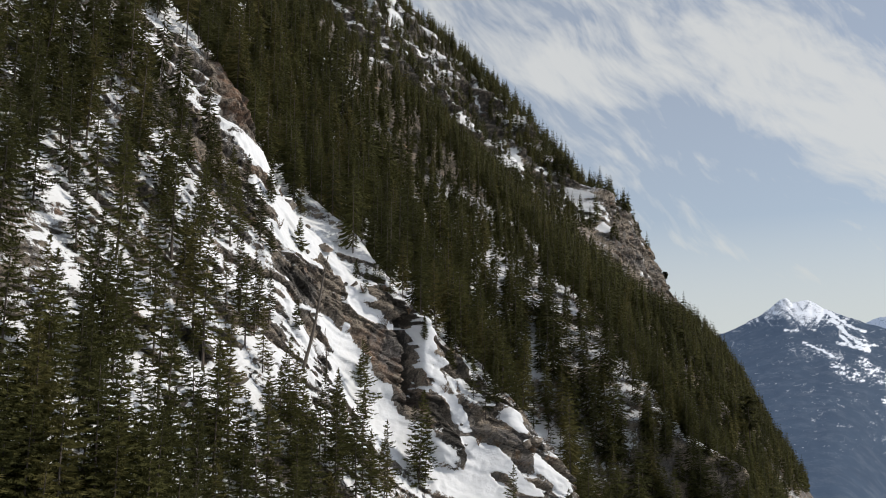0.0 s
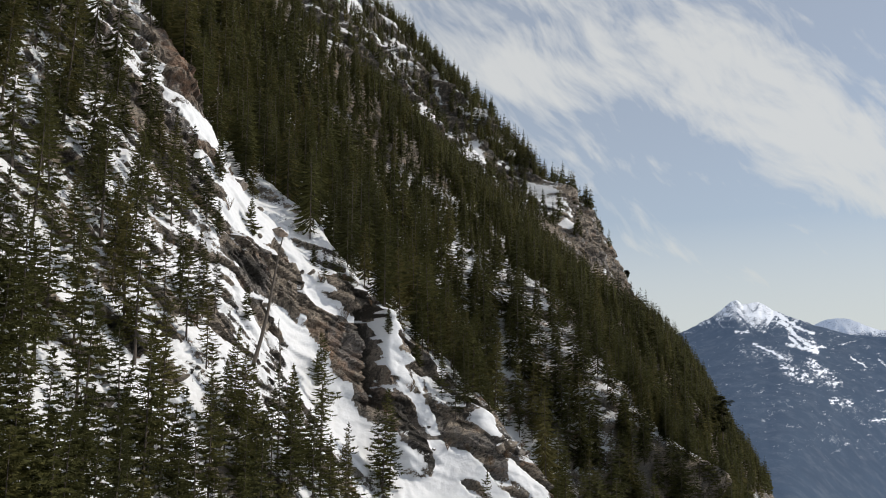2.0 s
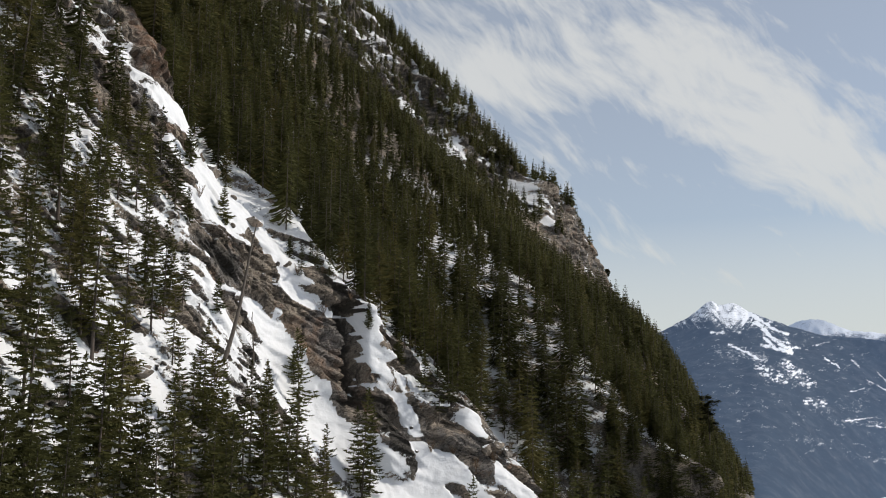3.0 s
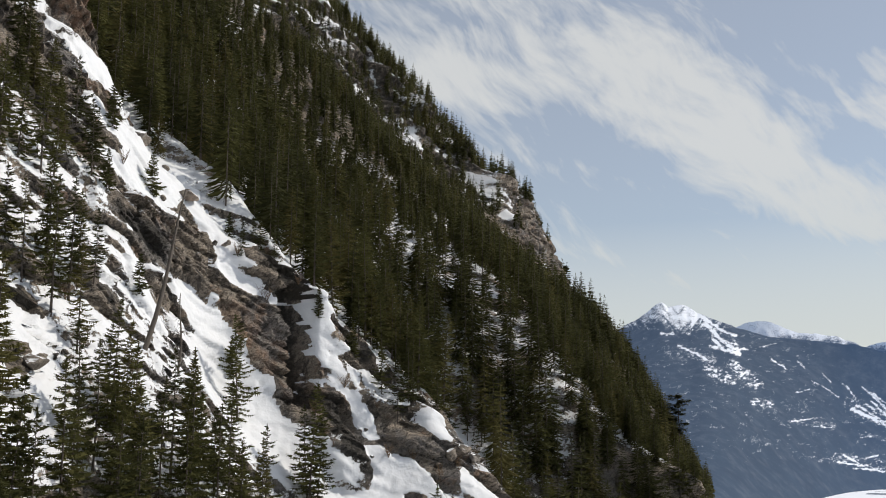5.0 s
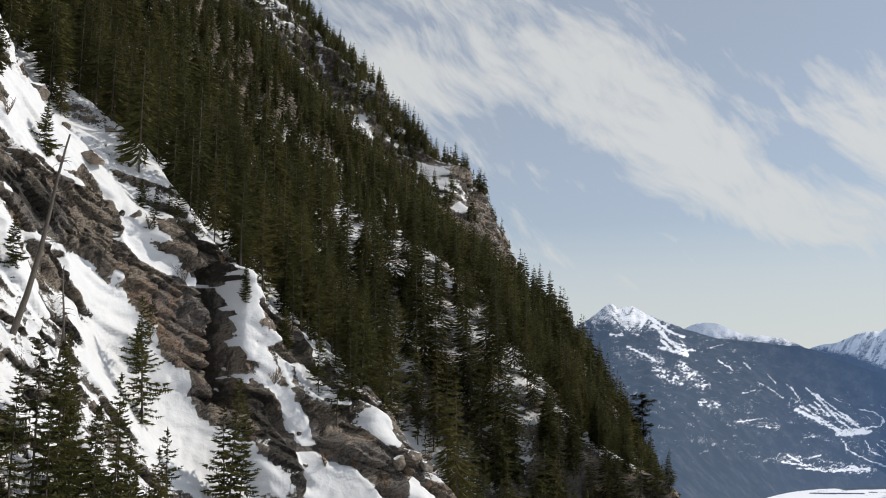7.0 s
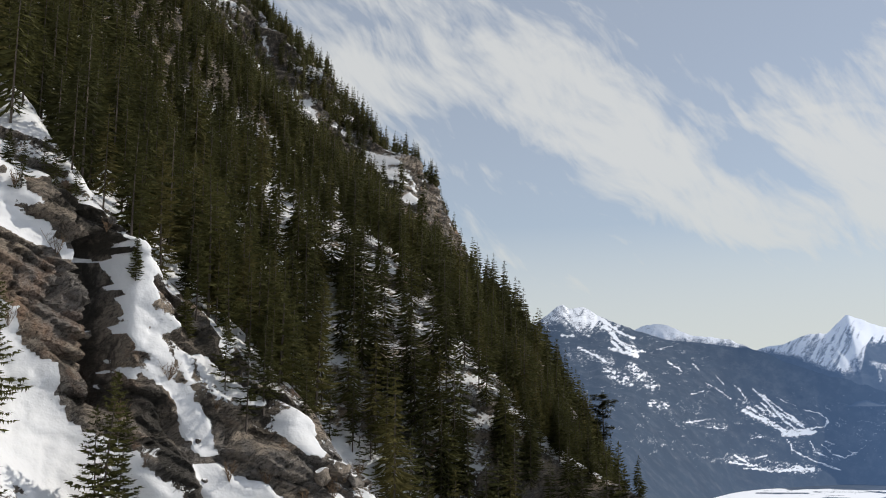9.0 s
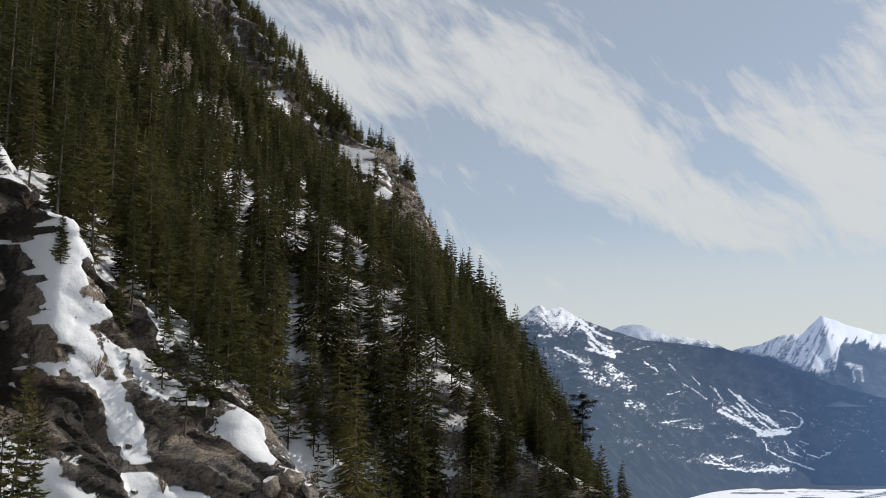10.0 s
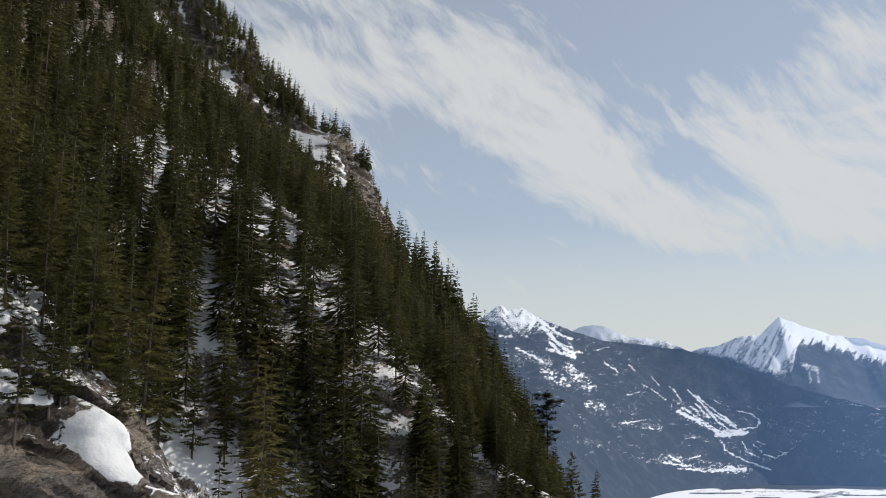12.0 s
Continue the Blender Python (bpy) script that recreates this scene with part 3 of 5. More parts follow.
def needles_material(name, dark, light, brown):
    m, n = material(name)
    geo = n.add("ShaderNodeNewGeometry")
    tint = n.add("ShaderNodeAttribute", attribute_name="tint").outputs["Fac"]
    one = n.add("ShaderNodeObjectInfo").outputs["Random"]
    per = n.math("FRACT", n.math("ADD", tint, one))
    leaf = geo.outputs["Random Per Island"]
    color = n.mix(n.math("MULTIPLY_ADD", leaf, 0.28, n.math("MULTIPLY", per, 0.72)), dark, light)
    color = n.mix(n.smooth(per, 0.76, 0.98, 0.0, 0.32), color, brown)
    shader = finish(n, color, 0.8, **{"Specular IOR Level": 0.08})
    glow = n.add("ShaderNodeBsdfTranslucent", {"Color": color})
    out = [x for x in n.tree.nodes if x.type == "OUTPUT_MATERIAL"][0]
    both = n.add("ShaderNodeMixShader", {0: 0.32, 1: shader.outputs[0], 2: glow.outputs[0]})
    n.tree.links.new(both.outputs[0], out.inputs[0])
    return m


def bark_material(name, a, b):
    m, n = material(name)
    place = n.add("ShaderNodeTexCoord").outputs["Object"]
    plates = n.noise(n.mapped(place, (6, 6, 1.4)), 1.5, 5.0, 0.65)
    finish(n, n.mix(plates, a, b), 0.92, plates, 0.8, 0.04)
    return m


GROUND = ground_material()
BOULDER = boulder_material()
NEEDLES = needles_material("fir_needles", (0.032, 0.034, 0.014), (0.100, 0.097, 0.032), (0.122, 0.089, 0.036))
BARK = bark_material("conifer_bark", (0.040, 0.032, 0.027), (0.135, 0.110, 0.092))
DEADWOOD = bark_material("dead_grey_wood", (0.055, 0.045, 0.037), (0.17, 0.145, 0.120))


# ---- the mountainside ----
def build_mountainside():
    ss = spaced((-300, 30, 8), (30, 62, 2), (62, 100, 0.65), (100, 160, 0.32), (160, 236, 0.8), (236, 340, 1.6), (340, 430, 2.2), (430, 600, 1.4), (600, 660, 2.2), (660, 760, 8), (760, 1151, 30))
    zs = spaced((-292, -120, 12), (-120, -40, 4), (-40, -16, 0.9), (-16, 46, 0.32), (46, 130, 0.9), (130, 210, 1.5), (210, 280, 5), (280, 401, 20))
    S, H = np.meshgrid(ss, zs, indexing="ij")
    X, Y, Z = terrain(S, H)
    P = np.stack([X, Y, Z], -1)
    a, b = np.gradient(P, axis=0), np.gradient(P, axis=1)
    N = np.cross(a, b)
    N /= np.linalg.norm(N, axis=-1, keepdims=True) + 1e-9
    N *= np.sign(N[..., 0:1] * AY - N[..., 1:2] * AX + 1e-9)
    rib, near, cliff, crag = zones(S, Z)
    front = 1 - sstep(S, 163 - 0.53 * Z, 168 - 0.53 * Z)
    forest = np.clip(1 - rib - near - cliff - crag, 0, 1)
    # snow keeps to what is level over a metre or two
    level = N[..., 2]
    for axis in (0, 1):
        for _ in range(4):
            level = (np.roll(level, 1, axis) + level + np.roll(level, -1, axis)) / 3
    snow = 0.50 + 1.2 * (0.6 * level + 0.4 * N[..., 2] - 0.50) + 0.28 * fbm(X / 17, Y / 17, Z / 17, seed=51, octaves=3)
    snow = snow + front * 0.62 * capsules(S + 0.8 * fbm(X / 4, Z / 4, seed=57), Z, RIB_COVER, 0.72) - rib * 0.05 + near * (0.13 - 0.10 * sstep(Z, 22, 40)) + forest * (-0.03 - 0.32 * sstep(S, 218, 240))
    ledge = crag * sstep(S, 420, 440)
    chutes = sstep(ridged((S + 0.45 * Z) / 17, Z / 70, seed=67, octaves=3), 0.35, 0.95)
    snow = snow - cliff * (0.46 - 0.40 * chutes) - crag * (0.26 - 0.52 * chutes) - 0.06 * ledge + 0.85 * capsules(S, Z, CRAG_SNOW) - 0.35 * capsules(S, Z, [(214, -9, 226, -17, 5.0, 1.0), (212, 24, 222, 6, 9.0, 0.45)]) + 0.7 * capsules(S, Z, [(219, 31, 226, 28.5, 1.6, 1.0), (191, -4, 197, -12, 2.2, 1.0)])
    faces = grid_faces(*S.shape)
    me = mesh_of("ground", P.reshape(-1, 3), faces, [GROUND], True, None, [("snow", snow), ("rust", capsules(S, Z, RUST)), ("lichen_and_shade", np.maximum(capsules(S, Z, DARK_ROCK_AND_SHADE), 0.62 * crag * (1 - sstep(S, 470, 490))))])
    me.polygons.foreach_set("use_smooth", snow.ravel()[faces].mean(1) > 0.46)
    tagged(new("ground", me), "steep mountainside of snow patches over brown layered rock", "mountainside", kind="structure")


build_mountainside()


# ---- trees ----
def conifer_arrays(seed, height, radius, bare, step, sprays, gaps=0.12, lean=0.0, wide=1.0, longest=1.25):
    """Arrays of a conifer: trunk places and triangles, crown places and triangles."""
    r = random.Random(seed)
    sides = 6 if sprays > 3 else 4
    bend = [(r.uniform(-1, 1), r.uniform(-1, 1)) for _ in range(2)]

    def axis(t):
        s = math.sin(t * math.pi) * 0.012 * height
        return (bend[0][0] * s + lean * height * t, bend[0][1] * s)

    tv, tf, rings = [], [], 6 if sprays > 3 else 3
    for k in range(rings + 1):
        t = k / rings
        cx, cy = axis(t)
        rad = 0.0095 * height * (1 - 0.93 * t) * (1.35 if k == 0 else 1.0)
        for s in range(sides):
            a = 2 * math.pi * s / sides
            tv.append((cx + rad * math.cos(a), cy + rad * math.sin(a), height * t - (0.05 * height if k == 0 else 0)))
    for k in range(rings):
        for s in range(sides):
            p, q = k * sides + s, k * sides + (s + 1) % sides
            tf += [(p, q, q + sides), (p, q + sides, p + sides)]
    cv, cf = [], []

    def tri(a, b, c):
        n = len(cv)
        cv.extend((a, b, c))
        cf.append((n, n + 1, n + 2))

    # the crown leans out more on some sides and heights than on others
    lobes = [(r.uniform(0, 6.28), r.uniform(0.5, 2.5), r.uniform(0.12, 0.30)) for _ in range(3)]
    z = bare * height
    while z < height * 0.985:
        t = z / height
        k = (t - bare) / (1 - bare)
        shape = min(1.0, 0.55 + 1.9 * k) * (1 - k) ** 0.80 + 0.035
        turn = r.uniform(0, 6.28)
        boughs = r.choice((4, 5, 5, 6)) if sprays > 3 else 5
        for b in range(boughs):
            if r.random() < gaps:
                continue
            az = turn + 6.283 * b / boughs + r.uniform(-0.4, 0.4)
            uneven = 1.0 + sum(q * math.sin(az + p + 6.28 * w * t) for p, w, q in lobes)
            length = radius * shape * uneven * r.uniform(0.6, 1.12)
            rise = (0.55 * k - 0.44 + r.uniform(-0.12, 0.12)) * length
            cx, cy = axis(t)
            ux, uy = math.cos(az), math.sin(az)
            z0 = z + r.uniform(-0.22, 0.22) * step

            def on(s):
                return (cx + ux * length * s, cy + uy * length * s, z0 + rise * s + 0.20 * length * s * s - 0.08 * length * math.sin(s * 3.1))

            if sprays > 3 and length > 0.6:
                a, e = on(0.0), on(0.92)
                w = 0.010 * length + 0.012
                tri((a[0] - uy * w, a[1] + ux * w, a[2]), (a[0] + uy * w, a[1] - ux * w, a[2] - w), e)
            n = max(min(2, sprays), int(round(sprays * (0.35 + 0.65 * length / radius))))
            for s in range(n):
                f = 0.14 + 0.86 * (s + r.uniform(0.1, 0.9)) / n
                px, py, pz = on(f)
                for side in (-1, 1):
                    l = min((0.20 + 0.30 * (1.05 - f)) * length * r.uniform(0.7, 1.3) + 0.14, longest)
                    out = r.uniform(0.45, 0.8)
                    fx = ux * out - uy * side * (1.25 - out)
                    fy = uy * out + ux * side * (1.25 - out)
                    w = l * (0.16 if sprays > 3 else 0.34) * wide
                    drop = l * r.uniform(0.02, 0.34)
                    tri((px - ux * w, py - uy * w, pz + 0.05 * l), (px + ux * w, py + uy * w, pz - r.uniform(0.06, 0.30) * l), (px + fx * l, py + fy * l, pz - drop))
                if sprays > 3:
                    # twigs that hang under the bough
                    l = 0.16 + 0.10 * length * r.uniform(0.5, 1.3)
                    w = 0.30 * l
                    tri((px - ux * w, py - uy * w, pz + 0.02), (px + ux * w, py + uy * w, pz + 0.02), (px + r.uniform(-0.3, 0.3) * l, py + r.uniform(-0.3, 0.3) * l, pz - l))
            ex, ey, ez = on(1.0)
            l = 0.16 * length + 0.12
            tri((ex - uy * l * 0.22, ey + ux * l * 0.22, ez), (ex + uy * l * 0.22, ey - ux * l * 0.22, ez - 0.1 * l), (ex + ux * l, ey + uy * l, ez - 0.05 * l))
        for b in range(2 if k > 0.25 else 1):
            # short inner sprays round the trunk
            a, l = r.uniform(0, 6.28), radius * shape * r.uniform(0.2, 0.42) + 0.12
            cx, cy = axis(t)
            ca, sa = math.cos(a), math.sin(a)
            w, h = 0.08 + 0.12 * l, z + r.uniform(-0.5, 0.5) * step
            tri((cx - w * sa, cy + w * ca, h), (cx + w * sa, cy - w * ca, h - 0.3 * l), (cx + l * ca, cy + l * sa, h - r.uniform(0.2, 0.7) * l))
        z += step * r.uniform(0.75, 1.25) * (1.0 - 0.50 * k)
    cx, cy = axis(1.0)
    for s in range(3):
        a = s * 2.1
        tri((cx + 0.14 * math.cos(a), cy + 0.14 * math.sin(a), height * 0.94), (cx - 0.14 * math.cos(a), cy - 0.14 * math.sin(a), height * 0.94), (cx, cy, height * 1.0))
    return np.array(tv), np.array(tf), np.array(cv), np.array(cf)


def frond_conifer_arrays(seed, height, radius, bare, tiers, fronds, sides=0, broad=1.0):
    """A light conifer for the far slopes: tiers of narrow drooping fronds, with side sprays where asked."""
    r = random.Random(seed)
    tv, tf, cv, cf = [], [], [], []
    for k in (0, 1):
        tv += [(0.010 * height * (1 - 0.8 * k) * math.cos(a), 0.010 * height * (1 - 0.8 * k) * math.sin(a), height * (0.9 * k - 0.04 * (1 - k))) for a in (0, 2.1, 4.2)]
    for i in range(3):
        j = (i + 1) % 3
        tf += [(i, j, j + 3), (i, j + 3, i + 3)]
    lobes = [(r.uniform(0, 6.28), r.uniform(3, 9), r.uniform(0.1, 0.28)) for _ in range(3)]
    for k in range(tiers):
        t = (k + r.uniform(-0.3, 0.3)) / tiers
        t = min(max(t, 0.0), 0.985)
        reach = radius * min(1.0, 0.60 + 1.7 * t) * (1 - t) ** 0.80 + 0.14
        h = height * (bare + (1 - bare) * t)
        turn, number = r.uniform(0, 6.28), fronds if t < 0.7 else fronds - 2
        for i in range(number):
            if r.random() < 0.10:
                continue
            a = turn + 6.283 * i / number + r.uniform(-0.35, 0.35)
            l = reach * r.uniform(0.55, 1.15) * (1 + sum(q * math.sin(a + p + w * t) for p, w, q in lobes))
            fall = (0.50 - 0.75 * t + r.uniform(-0.16, 0.16)) * l
            ca, sa = math.cos(a), math.sin(a)
            roll, w = r.uniform(0.2, 1.2), broad * (0.15 * l + 0.07)
            wx, wy, wz = -sa * w * math.cos(roll), ca * w * math.cos(roll), w * math.sin(roll)
            n, m = len(cv), r.uniform(0.42, 0.62)
            z0 = h + r.uniform(-0.2, 0.2)
            zm = z0 - 0.75 * fall * m - 0.04 * l
            cv += [(0, 0, z0 + 0.10 * l), (m * l * ca + wx, m * l * sa + wy, zm + wz), (m * l * ca - wx, m * l * sa - wy, zm - wz), (l * ca, l * sa, z0 - fall * 0.9)]
            cf += [(n, n + 1, n + 3), (n, n + 3, n + 2)]
            for q in range(sides):
                f, side, n = r.uniform(0.35, 0.9), (-1, 1)[q % 2], len(cv)
                b, g = l * r.uniform(0.22, 0.42) + 0.1, a + side * r.uniform(0.5, 1.0)
                px, py, pz = f * l * ca, f * l * sa, z0 - fall * f * 0.85
                cv += [(px - 0.09 * l * ca, py - 0.09 * l * sa, pz + 0.08), (px + 0.09 * l * ca, py + 0.09 * l * sa, pz - 0.10), (px + b * math.cos(g), py + b * math.sin(g), pz - r.uniform(0.0, 0.45) * b)]
                cf.append((n, n + 1, n + 2))
    n = len(cv)
    cv += [(0.14, 0, 0.93 * height), (-0.08, 0.12, 0.93 * height), (-0.06, -0.12, 0.93 * height), (0, 0, height)]
    cf += [(n, n + 1, n + 3), (n + 1, n + 2, n + 3), (n + 2, n, n + 3)]
    return np.array(tv), np.array(tf), np.array(cv), np.array(cf)


def part(name, mesh, parent, label=""):
    ob = new(name, mesh)
    ob.parent = parent
    return tagged(ob, label)


# kinds of tree that stand near: height, crown radius, bare share of the trunk, gaps
TREE_KINDS = [
    (17.0, 3.5, 0.06, 0.06, "tall dark green fir with a dense conical crown on snow"),
    (15.0, 2.6, 0.14, 0.18, "slender olive green conifer with a bare lower trunk"),
    (19.0, 3.2, 0.18, 0.24, "tall open-crowned fir with a dark straight trunk"),
    (12.5, 2.8, 0.06, 0.10, "middling bushy fir, olive green, rooted in snow and rock"),
    (9.0, 2.1, 0.05, 0.10, "young green fir with branches to the ground on snow"),
    (14.5, 2.7, 0.20, 0.40, "thin conifer with sparse drooping boughs on the rocky slope"),
    (5.0, 1.4, 0.03, 0.10, "small young fir standing alone in the snow"),
]


def build_tree_kinds():
    kinds = []
    for i, (h, r, bare, gaps, label) in enumerate(TREE_KINDS):
        for v in range(2):
            tv, tf, cv, cf = conifer_arrays(100 + 10 * i + v, h, r, bare, 0.74 if h > 10 else 0.42, 9, gaps, 0.01 * v, 1.0, 0.80)
            trunk = mesh_of("trunk", tv, tf, [BARK])
            crown = mesh_of("crown", cv, cf, [NEEDLES], False)
            kinds.append((h, trunk, crown, label))
    return kinds


KINDS = build_tree_kinds()
rng = np.random.default_rng(7)


def plant(kind, place, scale=1.0, turn=0.0, lean=(0.0, 0.0), label="", group="conifers on the near slopes"):
    h, trunk, crown, text = KINDS[kind]
    tree = new("conifer_tree")
    tree.matrix_basis = Matrix.Translation(place) @ Euler((lean[0], lean[1], turn)).to_matrix().to_4x4() @ Matrix.Diagonal((scale, scale, scale, 1))
    part("trunk", trunk, tree)
    part("crown", crown, tree)
    return tagged(tree, label or text, "tree", group)


# clearings in the woods, by s and height: snow shows between the trunks
CLEARINGS = [(223, 30, 227, 28, 4.0, 0.7), (203, 12, 207, 9, 2.5, 0.25), (194, 2, 198, 0, 3.0, 0.5), (185, 1, 197, -8, 3.2, 0.8),
             (320, 36, 328, 33, 7, 0.6), (340, 20, 350, 14, 6, 0.6), (240, 14, 244, 8, 3, 0.5), (262, 60, 266, 56, 4, 0.5),
             (164, -2, 184, -4, 5.5, 0.55), (208.5, 5, 210.5, -2, 2.2, 0.15), (217, -1, 218, -4, 2.2, 0.2),
             (188, 0, 196, -8, 4, 0.6), (208, -1, 213, -4, 3, 0.2), (210, 13, 214, 8, 4, 0.25), (220, 29, 226, 27, 2.0, 0.6), (170, 4, 178, 9, 3, 0.4), (268, 28, 275, 26, 4, 0.5), (186, -8, 200, -18, 6, 0.85), (160, -5, 186, -14, 7, 0.95), (190, -4, 197, -13, 2.6, 0.85)]


def density(s, z):
    """How thickly trees stand, from 0 to 1."""
    rib, near, cliff, crag = zones(s, z)
    crest = 156 - 0.53 * z
    rib = rib * (1 - 0.45 * sstep(s, crest - 3, crest + 1) * sstep(z, 4, 10) * (1 - sstep(z, 20, 26)))
    start = 1 - sstep(s, 62, 80)
    low = 1 - sstep(z, -11, -2)
    open_wood = np.maximum(0.19 * (1 - sstep(s, 92, 112)) + 0.07, np.maximum((0.36 - 0.20 * sstep(s, 80, 92) - 0.10 * sstep(s, 104, 114)) * low, (0.42 + 0.3 * (1 - sstep(z, -9, -3))) * start * (1 - sstep(z, 0, 14))))
    open_wood = np.maximum(open_wood, 0.48 * sstep(z, 20, 34) * (1 - sstep(s, 104, 116)))
    shelf = sstep(s, 446, 456) * sstep(z, 126, 131) + sstep(s, 428, 440) * sstep(z, 168, 180)
    d = (1 - 0.995 * rib) * (1 - near * (1 - open_wood)) * (1 - 0.95 * cliff) * (1 - crag * np.clip(0.50 - shelf, 0.1, 1)) * (1 - 0.9 * capsules(s, z, CRAG_SNOW)) * (1 + 0.62 * capsules(s, z, FIN))
    d = d * (1 - 0.35 * np.exp(-((s - 218) / 3.5) ** 2 - ((z + 15) / 4) ** 2))
    d = d * (1 - 0.92 * sstep(s, 93, 98) * (1 - sstep(s, 126, 132)) * sstep(z, -20, -16) * (1 - sstep(z, 20, 26)))
    d = d * (1 - 0.93 * sstep(s, 118, 122) * (1 - sstep(s, 134, 138)) * sstep(z, 34, 38) * (1 - sstep(z, 58, 66)))
    d = d * (1 - 0.85 * sstep(s, 412, 424) * sstep(z, 50, 60) * (1 - sstep(z, 92, 104)))
    top = np.minimum(126 + 0.50 * np.maximum(s - 150, 0), 62 + 0.64 * (s - 60))
    behind = sstep(s, 590, 615)
    return d * (1 - capsules(s, z, CLEARINGS)) * (z < top) * (1 - 0.85 * behind)


def scatter(s0, s1, z0, z1, cell, share):
    s, z = np.meshgrid(np.arange(s0, s1, cell), np.arange(z0, z1, cell), indexing="ij")
    s = (s + rng.uniform(-0.5, 0.5, s.shape) * cell).ravel()
    z = (z + rng.uniform(-0.5, 0.5, z.shape) * cell).ravel()
    keep = rng.random(len(s)) < density(s, z) * share
    s, z = s[keep], z[keep]
    return np.stack([*terrain(s, z), s], -1)


def skyline_row():
    """Trees that stand in a row on the ledge over the cliff and along the crag's outer edge."""
    s = np.concatenate([np.arange(446, 513, 0.9), rng.uniform(428, 448, 90)])
    z = np.concatenate([np.interp(np.arange(446, 513, 0.9), (446, 452, 475, 508), (156, 148, 133, 125)) + rng.uniform(-4, 5, 75), rng.uniform(150, 235, 90)])
    return np.stack([*terrain(s, z), s], -1)


def build_forest():
    x, y, z, s = np.concatenate([scatter(12, 128, -34, 110, 3.3, 0.8), scatter(128, 300, -40, 200, 3.9, 0.88),
                                scatter(186, 290, -30, 70, 4.2, 0.6), scatter(208, 234, -8, 16, 3.6, 0.15), scatter(300, 640, -40, 250, 4.1, 0.95), skyline_row(), scatter(-20, 420, -150, -44, 11.0, 0.8)]).T
    order = np.argsort(np.hypot(x - 8, y - 122) + 0.25 * np.abs(z))
    near, far = order[:280], order[280:]
    for i in near:
        k = int(rng.choice([0, 1, 2, 3, 4, 5], p=[0.26, 0.20, 0.2, 0.14, 0.07, 0.13]))
        q = rng.uniform(0.72, 1.10)
        if s[i] < 80:
            k = int(rng.choice([0, 0, 3, 1, 2]))
        if s[i] > 84 and s[i] < 126:
            k, q = int(rng.choice([1, 3, 4, 5])), 0.85 * q
        plant(2 * k + int(rng.integers(2)), (x[i], y[i], z[i] - 0.3), q, rng.uniform(0, 6.28), tuple(rng.normal(0, 0.035, 2)))
    forms = [(18.5, 3.5, 0.10), (16, 3.0, 0.12), (20.5, 3.6, 0.22), (13, 2.8, 0.06), (17, 2.8, 0.22), (19, 3.4, 0.10)]
    fines = [frond_conifer_arrays(500 + i, h, r, b, 24, 7, 4, 0.6) for i, (h, r, b) in enumerate(forms)]
    mids = [frond_conifer_arrays(540 + i, h, r, b, 20, 7, 1, 1.1) for i, (h, r, b) in enumerate(forms)]
    lows = [frond_conifer_arrays(600 + i, h, 1.12 * r, 0.6 * b, 14, 7, 0, 1.25) for i, (h, r, b) in enumerate(forms * 2)]
    span = np.hypot(x - 14, y - 112)
    V, F, M, T, base = [], [], [], [], 0
    tip = 1 - 0.55 * np.exp(-((s - 220) / 9) ** 2 - ((z + 15) / 10) ** 2)
    tall = tip * (0.80 + 0.30 * (1 - sstep(s, 205, 228)))
    for i in far:
        kinds = fines if span[i] < 165 and z[i] > -42 else mids if span[i] < 250 and z[i] > -42 else lows
        tv, tf, cv, cf = kinds[int(rng.integers(len(kinds)))]
        q = rng.uniform(0.68, 1.12) * (1.02 if z[i] > 120 and 438 < s[i] < 516 else 0.78 if z[i] > 120 else 0.92) * tall[i]
        a, c = rng.uniform(0, 6.28), rng.random()
        R = np.array([[math.cos(a), -math.sin(a), 0], [math.sin(a), math.cos(a), 0], [rng.normal(0, 0.02), rng.normal(0, 0.02), 1]])
        for verts, faces, m in ((tv, tf, 0), (cv, cf, 1)):
            V.append(verts * q @ R.T + (x[i], y[i], z[i] - 0.3))
            F.append(faces + base)
            M.append(np.full(len(faces), m))
            T.append(np.full(len(verts), c))
            base += len(verts)
    me = mesh_of("forest", np.concatenate(V), np.concatenate(F), [BARK, NEEDLES], False, np.concatenate(M), [("tint", np.concatenate(T))])
    tagged(new("forest", me), "dense dark evergreen forest covering the steep mountainside", "forest", kind="stuff")


build_forest()


# ---- single trees, dead wood, shrubs and boulders ----
def ground_at(s, z):
    x, y, h = terrain(np.array([float(s)]), np.array([float(z)]))
    return Vector((float(x[0]), float(y[0]), float(h[0])))


